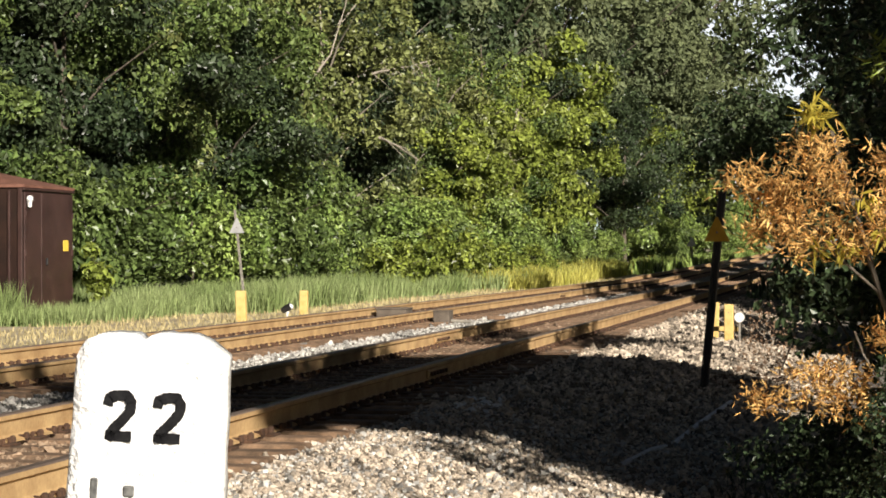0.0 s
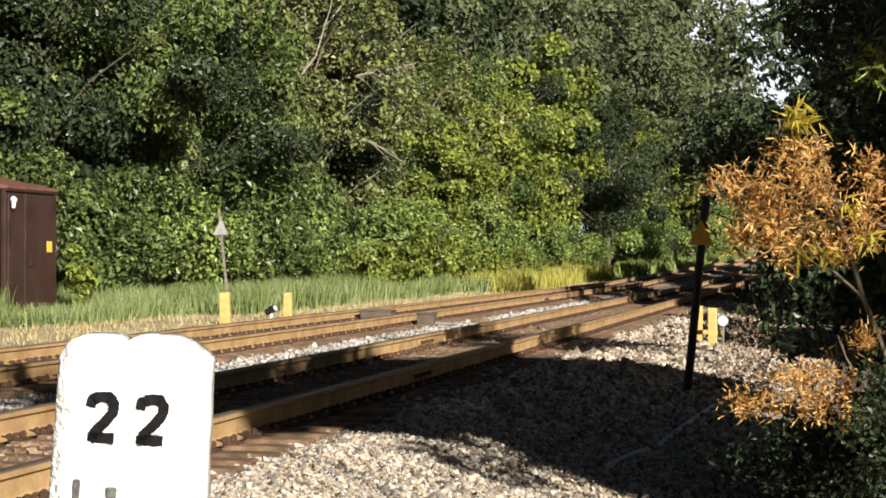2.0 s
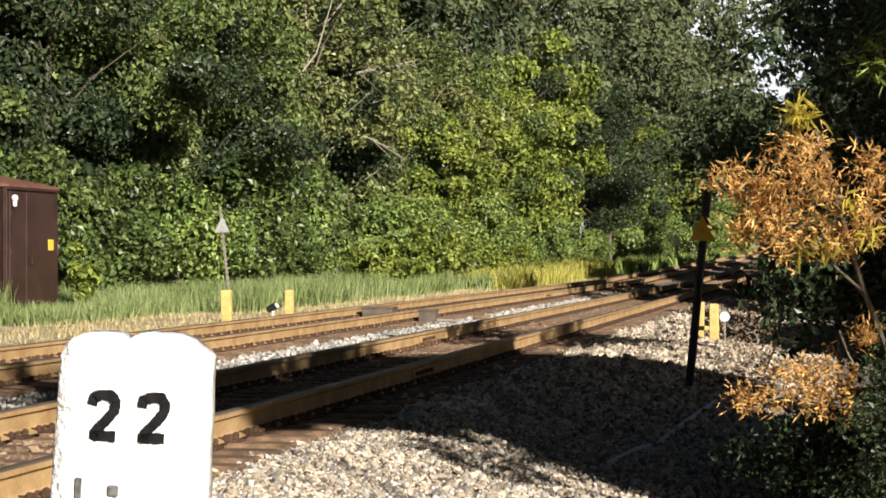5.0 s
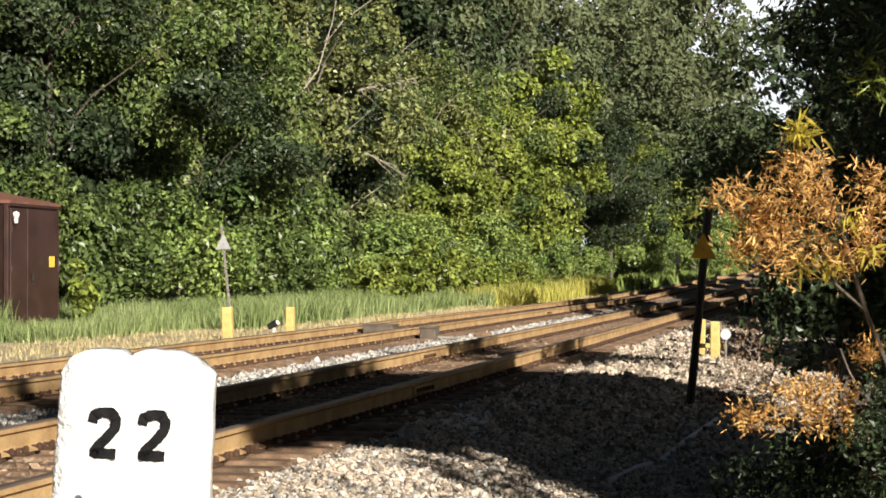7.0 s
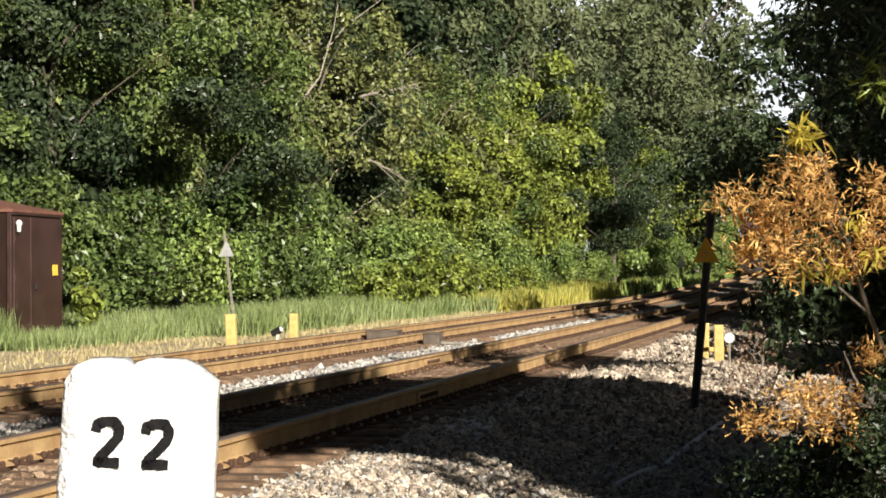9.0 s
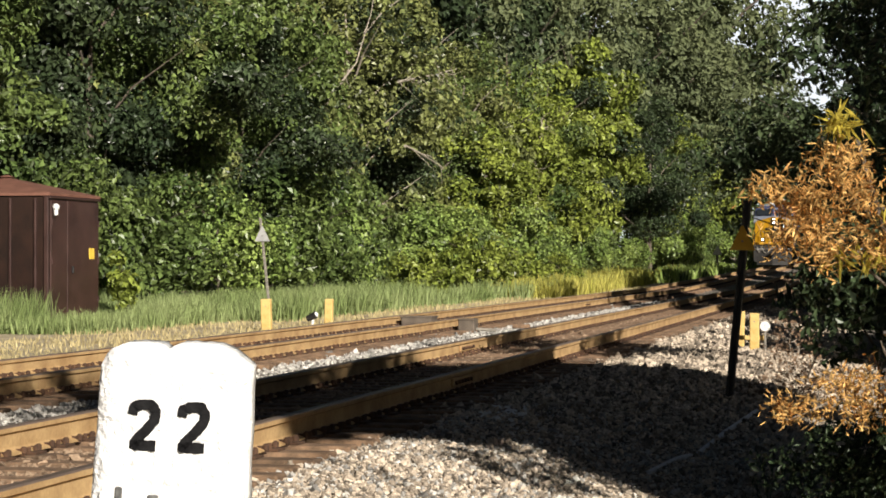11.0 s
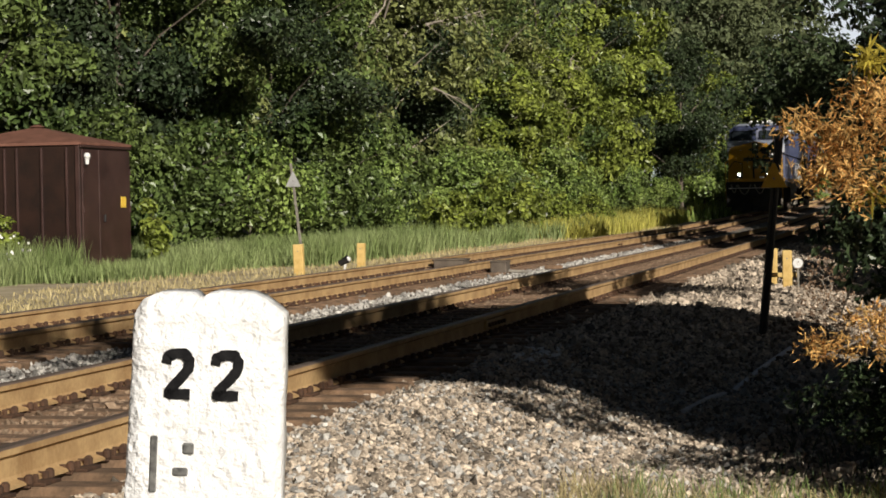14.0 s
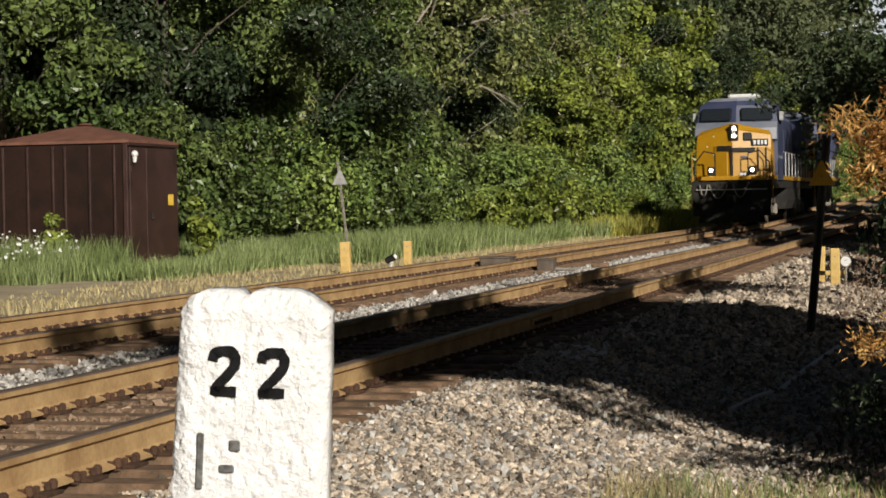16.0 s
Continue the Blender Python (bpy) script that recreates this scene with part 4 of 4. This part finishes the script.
fallen_stick("pale weathered stick lying on dark gravel", [(x, y, lift(x, y) + 0.02) for x, y in ((-1.72, 15.6), (-1.63, 16.8), (-1.53, 17.6), (-1.42, 19.2), (-1.27, 21.4))], 0.024, M_SILVER_WOOD)
fallen_stick("thin bare twig arching over the gravel", [(-0.9, 25.0, -0.1), (-0.75, 24.6, 0.28), (-0.45, 24.2, 0.22), (-0.2, 24.0, -0.1)], 0.010, M_BARK)
fallen_stick("short brown wooden offcut lying on gravel", [(-2.85, 12.0, -0.24), (-2.65, 12.05, -0.24)], 0.03, M_TIE)
# two groups of plain white stones
stones("white_splashed_stones", 90, -3.42, -3.02, 17.5, 18.6, 0.03, "cluster of white stones on the shoulder", STONE_V, STONE_F, M_WHITE)
stones("white_flecked_stones", 26, -2.9, -2.3, 15.6, 16.4, 0.018, "sparse small white stones on the shoulder", STONE_V, STONE_F, M_WHITE)
stones("brown_litter", 900, -1.6, -0.4, 23, 29, 0.022, "dead brown leaves and twigs on the gravel", CUBE_V * np.array([1.6, 1, 0.2]), CUBE_F, M_TIE)

# white wild flowers and weeds by the hut
fl = blob_points(80, (-17.6, 37.6, 0.60), (1.1, 1.6, 0.34), 0.05)
dry_shrub = plant("dry_shrub", "small leafless brown shrub on the gravel", "shrub", 0.75, 0.5, 0.0, 500, 40, 0.12, 0.025, M_TIE, trunk=0.012, limbs=12, at=(-1.15, 26.4, -0.15), bark=M_DEADWOOD)
copy_thing(dry_shrub, pose(-0.75, 23.6, -0.25, 0, 0, 70) @ Matrix.Diagonal((1.0, 1.0, 0.6, 1)))
part_fl = leaf_mesh("wild_flowers", fl, np.tile((0.3, -0.6, 0.6), (len(fl), 1)), 0.07, M_WHITE, 1.0)
tagged(new("wild_flowers", part_fl), "white wild flowers in tall grass before the hut", "flowers", kind="stuff")
strips("flower_stems", 8000, -20.8, -16.6, 36.0, 41.0, 0.5, 1.1, 0.010, M_GRASS, "tall green weeds before the hut")
vine = plant("bush", "bright green vine climbing beside the hut", "bush", 1.5, 0.30, 0.0, 800, 24, 0.2, 0.10, M_LEAF_LIME, trunk=0.02, at=(-17.0, 45.8, -0.1))
copy_thing(vine, pose(-18.4, 40.8, -0.1, 0, 0, 90) @ Matrix.Diagonal((0.9, 0.9, 0.8, 1)))
weed_bush = plant("bush", "sunlit yellow-green bush at the edge of the grass", "bush", 2.4, 1.7, 0.0, 3500, 50, 0.4, 0.12, M_LEAF_LIME, trunk=0.03, at=(-15.2, 77, -0.1))
for x, y, s, r in ((-15.0, 86, 0.8, 60), (-14.6, 96, 0.7, 130), (-15.4, 70.5, 0.75, 200)):
    copy_thing(weed_bush, pose(x, y, lift(x, y), 0, 0, r) @ Matrix.Diagonal((s, s, s, 1)))


# ---- locomotive ----
def locomotive():
    """Front at y = 0, rail tops at z = 0, running towards -y."""
    t = empty("locomotive")
    tagged(t, "yellow and dark blue freight locomotive with lit headlights", "locomotive", "coupled locomotives")
    W = 1.56
    # platform, sill and pilot
    part("frame", box(B(), (0, 11.2, 1.55), (3.0, 21.4, 0.30), 0.03), M_LOCODARK, t)
    part("front_sill", box(B(), (0, 0.42, 1.78), (2.35, 0.16, 0.16), 0.02), M_LOCOYELLOW, t, "yellow front sill")
    for sx in (-1, 1):
        part("side_sill", box(B(), (sx * 1.52, 11.2, 1.80), (0.05, 20.6, 0.17), 0.01), M_LOCOYELLOW, t, "yellow side sill")
    pilot = prism(B(), [(-1.45, 0.35), (1.45, 0.35), (1.5, 1.65), (-1.5, 1.65)], "y", 0.30, 0.55)
    part("pilot", pilot, M_LOCODARK, t, "black pilot plate")
    plow = B()
    vs = [plow.verts.new(p) for p in ((-1.25, 0.25, 0.10), (0, -0.25, 0.10), (1.25, 0.25, 0.10), (-1.12, 0.27, 0.80), (0, 0.10, 0.80), (1.12, 0.27, 0.80), (-1.25, 0.5, 0.1), (1.25, 0.5, 0.1), (-1.12, 0.5, 0.80), (1.12, 0.5, 0.80))]
    for f in ((0, 1, 4, 3), (1, 2, 5, 4), (2, 7, 9, 5), (6, 0, 3, 8), (3, 4, 5, 9, 8), (1, 0, 6, 7, 2), (7, 6, 8, 9)):
        plow.faces.new([vs[i] for i in f])
    bmesh.ops.recalc_face_normals(plow, faces=plow.faces)
    # plow takes the black as well, shadow below the nose put into its colour
    part("snow_plow", plow, M_LOCODARK, t, "snow plow blackened for the shadow under the front")
    cp = box(B(), (0, -0.05, 0.98), (0.26, 0.75, 0.26), 0.04)
    box(cp, (0.06, -0.42, 0.98), (0.36, 0.20, 0.34), 0.05)
    part("coupler", cp, M_LOCODARK, t, "black knuckle coupler")
    for x0, x1, dip in ((-0.85, -0.15, 1.02), (0.05, 0.62, 1.05), (-1.2, -0.9, 1.1)):
        pts = [(x0 + (x1 - x0) * k / 8, 0.18, dip + (1.55 - dip) * (2 * k / 8 - 1) ** 2) for k in range(9)]
        part("air_hose", tube(B(), pts, 0.028), M_GREY, t, "pale grey air hose")
    part("uncoupling_lever", tube(B(), [(-1.35, 0.2, 1.35), (0.2, 0.12, 1.35), (1.35, 0.2, 1.35)], 0.022), M_SILVER, t)
    # steps
    for sx in (-1, 1):
        for k in range(4):
            part("step", box(B(), (sx * 1.40, 0.85, 0.42 + 0.36 * k), (0.30, 0.5, 0.04), 0.008), M_LOCODARK, t)
        part("grab_rail", tube(B(), [(sx * 1.53, 0.58, 0.7), (sx * 1.53, 0.58, 2.75), (sx * 1.30, 0.60, 2.9)], 0.024), M_LOCOYELLOW, t, "yellow grab rail")
    # nose with a ridge down the middle
    def wedge(zs, half, front, back, ridge, peaks=(0,) * 5):
        bm = B()
        rings = []
        for z, h, f, peak in zip(zs, half, front, peaks):
            rings.append([bm.verts.new(p) for p in ((-h, back, z), (-h, f + ridge, z), (0, f, z + peak), (h, f + ridge, z), (h, back, z))])
        for a, b in zip(rings, rings[1:]):
            for i in range(5):
                bm.faces.new((a[i], a[(i + 1) % 5], b[(i + 1) % 5], b[i]))
        bm.faces.new(rings[0][::-1])
        bm.faces.new(rings[-1])
        bmesh.ops.recalc_face_normals(bm, faces=bm.faces)
        return bm
    nose = part("nose", wedge([1.70, 2.95, 3.42, 3.60], [1.44, 1.42, 1.40, 1.30], [0.70, 0.75, 0.86, 1.15], 2.6, 0.50, (0, 0, 0.22, 0.30)), M_LOCOYELLOW, t, "yellow nose with a centre ridge")
    part("nose_door", box(B(), (-0.45, 0.885, 2.40), (0.56, 0.05, 1.30), 0.02, Matrix.Rotation(-0.365, 4, "Z")), M_LOCOYELLOW, nose, "yellow nose door")
    part("door_window", box(B(), (0.55, 1.02, 3.36), (0.36, 0.10, 0.32), 0.04, Matrix.Rotation(0.38, 4, "Z") @ Matrix.Rotation(-0.2, 4, "X")), M_LOCODARK, nose, "small dark nose window")
    part("hand_brake_recess", box(B(), (-0.30, 0.82, 2.92), (0.62, 0.09, 0.20), 0.01, Matrix.Rotation(-0.365, 4, "Z")), M_LOCODARK, nose)
    part("grille", box(B(), (0.40, 0.86, 2.86), (0.92, 0.09, 0.16), 0.01, Matrix.Rotation(0.365, 4, "Z")), M_LOCODARK, nose)
    part("number_board", box(B(), (1.0, 0.76 + 1.0 * 0.352, 3.14), (0.66, 0.05, 0.27), 0.01, Matrix.Rotation(0.34, 4, "Z")), M_LOCODARK, nose, "dark number board")
    for x, w in ((0.86, 0.085), (1.0, 0.085), (1.13, 0.075), (1.26, 0.085)):
        part("number_bar", box(B(), (x - 0.04, 0.735 + (x - 0.04) * 0.352, 3.14), (w, 0.04, 0.17), 0.005, Matrix.Rotation(0.37, 4, "Z")), M_WHITE, nose, "plain white bar")
    for x, z in ((-0.75, 3.4), (-0.75, 2.7), (-0.35, 2.3), (-0.78, 2.25), (-1.0, 3.0)):
        part("rivet_light", box(B(), (x, 0.755 + abs(x) * 0.352 + max(0.0, z - 2.95) * 0.2, z), (0.05, 0.05, 0.05), 0.01), M_WHITE, nose)
    lampcase = box(B(), (0.05, 0.86, 3.52), (0.34, 0.24, 0.62), 0.04)
    part("headlight_case", lampcase, M_LOCODARK, t, "dark headlight housing")
    for z in (3.40, 3.66):
        part("headlight", rod(B(), (0.07, 0.80, z), (0.07, 0.74, z), 0.098, 0.098, 16), M_HEADLAMP, t, "lit round headlight")
    for sx in (-1, 1):
        part("ditch_light_case", box(B(), (sx * 0.78, 0.46, 2.06), (0.28, 0.2, 0.34), 0.03), M_LOCODARK, t)
        part("ditch_light", rod(B(), (sx * 0.78, 0.36, 2.09), (sx * 0.78, 0.31, 2.09), 0.07, 0.07, 16), M_HEADLAMP, t, "lit round ditch light")
    # side rails of the nose, a dark centre stile and a small emblem below the grille
    part("centre_stile", box(B(), (-0.03, 0.73, 2.30), (0.10, 0.06, 1.05), 0.01), M_LOCODARK, nose, "dark vertical stile")
    part("emblem", box(B(), (0.42, 0.87, 2.58), (0.26, 0.03, 0.09), 0.004, Matrix.Rotation(0.34, 4, "Z")), M_LOCOBLUE, nose, "small dark painted emblem")
    part("step_lamp", box(B(), (0.42, 0.42, 1.93), (0.24, 0.06, 0.10), 0.01), M_WHITE, t, "small white step lamp")
    for x in (0.95, 1.25):
        part("nose_grab_iron", tube(B(), [(x, 0.72 + x * 0.352, 2.95), (x, 0.66 + x * 0.352, 2.90), (x, 0.66 + x * 0.352, 2.10), (x, 0.72 + x * 0.352, 2.05)], 0.02), M_LOCODARK, nose)
    # front platform handrails
    for sx in (-1, 1):
        part("handrail", tube(B(), [(sx * 0.62, 0.40, 1.85), (sx * 0.62, 0.40, 2.72), (sx * 1.05, 0.42, 2.82), (sx * 1.42, 0.52, 2.35), (sx * 1.42, 0.52, 1.7)], 0.024), M_LOCODARK, t, "dark handrail")
    # cab
    cab = part("cab", wedge([1.70, 3.55, 3.90, 4.62, 4.82], [W, W, W, 1.46, 1.18], [2.2, 2.2, 2.2, 2.45, 2.62], 5.0, 0.34), M_LOCOBLUE, t, "dark blue cab")
    part("window_surround", wedge([3.28, 3.72, 3.97], [W + 0.01, W + 0.01, W + 0.005], [1.62, 1.72, 2.16], 2.6, 0.34), M_LOCOGREY, cab, "grey band under the windshield")
    for sx in (-1, 1):
        rot = Matrix.Rotation(sx * math.atan2(0.34, W), 4, "Z") @ Matrix.Rotation(-0.33, 4, "X")
        part("windshield", box(B(), (sx * 0.78, 2.40 + 0.0, 4.27), (1.22, 0.06, 0.50), 0.05, rot), M_GLASS, cab, "dark windshield pane")
        part("wiper", box(B(), (sx * 0.70, 2.33, 4.15), (0.03, 0.03, 0.42), 0.005, rot), M_LOCODARK, cab)
        part("side_window", box(B(), (sx * (W - 0.02), 3.7, 4.15), (0.06, 1.2, 0.55), 0.03), M_GLASS, cab, "dark side window")
        part("side_stripe", box(B(), (sx * (W + 0.003), 3.7, 2.6), (0.01, 2.2, 0.10), 0.002), M_LOCOGREY, cab)
        part("mirror", box(B(), (sx * 1.68, 2.95, 4.2), (0.16, 0.05, 0.34), 0.01), M_SILVER, cab, "bright mirror")
    part("cab_roof", wedge([4.80, 4.93], [1.22, 0.95], [2.58, 2.75], 4.95, 0.30), M_LOCOGREY, t, "grey cab roof")
    part("roof_unit", box(B(), (0.25, 3.5, 5.0), (1.2, 1.3, 0.16), 0.05), M_WHITE, t, "pale rooftop air conditioner")
    part("horn", rod(B(), (-0.4, 4.4, 5.02), (-0.4, 3.9, 5.04), 0.03, 0.09, 10), M_SILVER, t)
    # hood
    part("hood", prism(B(), [(-0.95, 1.7), (0.95, 1.7), (0.95, 4.35), (0.7, 4.62), (-0.7, 4.62), (-0.95, 4.35)], "y", 5.0, 17.4), M_LOCOBLUE, t, "dark blue engine hood")
    rad = part("radiator", prism(B(), [(-1.0, 1.7), (1.0, 1.7), (1.5, 3.6), (1.5, 4.5), (-1.5, 4.5), (-1.5, 3.6)], "y", 17.4, 21.3), M_LOCOBLUE, t, "flared radiator housing")
    for k in range(5):
        part("louvre", box(B(), (1.50, 17.9 + 0.75 * k, 4.05), (0.04, 0.6, 0.7), 0.01), M_LOCODARK, rad)
    for k in range(8):
        part("hood_door", box(B(), (0.955, 6.0 + 1.4 * k, 3.0), (0.03, 1.2, 1.9), 0.01), M_LOCOBLUE, t)
    part("yellow_panel", box(B(), (0.965, 9.0, 3.5), (0.02, 2.4, 0.6), 0.004), M_LOCOYELLOW, t, "yellow panel on the hood")
    part("exhaust", box(B(), (0, 9.5, 4.7), (0.7, 1.0, 0.2), 0.03), M_LOCODARK, t)
    for k in range(10):
        for sx in (-1, 1):
            part("stanchion", rod(B(), (sx * 1.48, 5.4 + 1.65 * k, 1.85), (sx * 1.48, 5.4 + 1.65 * k, 2.85), 0.025, n=6), M_SILVER, t, "pale handrail stanchion")
    for sx in (-1, 1):
        part("side_handrail", rod(B(), (sx * 1.48, 5.2, 2.85), (sx * 1.48, 20.6, 2.85), 0.025, n=6), M_SILVER, t, "long pale handrail")
    part("fuel_tank", prism(B(), [(-1.35, 0.55), (1.35, 0.55), (1.5, 0.9), (1.5, 1.4), (-1.5, 1.4), (-1.5, 0.9)], "y", 7.8, 14.4), M_LOCODARK, t, "black fuel tank")
    axles = []
    for base in (3.9, 18.0):
        for sx in (-1, 1):
            part("bogie_frame", box(B(), (sx * 1.05, base, 0.82), (0.16, 4.6, 0.34), 0.05), M_DUST, t, "dusty bogie side frame")
            for k in (-1, 0, 1):
                part("axle_box", box(B(), (sx * 1.10, base + k * 2.05, 0.56), (0.22, 0.42, 0.44), 0.05), M_GREY, t, "pale axle box")
        for k in (-1, 0, 1):
            bm = rod(B(), (-0.8, 0, 0), (0.8, 0, 0), 0.10, n=10)
            for sx in (-1, 1):
                rod(bm, (sx * 0.71, 0, 0), (sx * 0.82, 0, 0), 0.53, 0.53, 20)
                rod(bm, (sx * 0.67, 0, 0), (sx * 0.71, 0, 0), 0.56, 0.56, 20)
            w = part("wheelset", bm, M_DUST, t, "steel wheelset")
            w.location = (0, base + k * 2.05, 0.53)
            axles.append(w)
    return t, axles


loco, wheelsets = locomotive()
second = copy_thing(loco, pose(FAR_X, 420, RAIL_TOP))
tagged(second, "dark blue and yellow locomotive coupled behind the first")
# the trailing unit's lamps are off
for o in list(second.children):
    if o.name.split(".")[0] in ("headlight", "ditch_light"):
        bpy.data.objects.remove(o)


def motions():
    # the train comes on at a steady pace; its front stands at y when t seconds have gone
    times = [0, 4, 8, 11.3, 12.2, 13, 14, 14.5, 15, 15.5, 16]

    def front(t):
        return 80.45 + 17.45 * (16 - t)
    for thing, gap in ((loco, 0.0), (second, 22.6)):
        walk(thing, [(t, pose(FAR_X, front(t) + gap, RAIL_TOP + grade(front(t) + gap + 8))) for t in times])
    steps = [k / 20 for k in range(321)]
    rear = [o for o in second.children if o.name.split(".")[0] == "wheelset"]
    for w in wheelsets + rear:
        x, y, z = w.location
        walk(w, [(t, pose(x, y, z, math.degrees((front(0) - front(t)) / 0.53))) for t in steps])


motions()
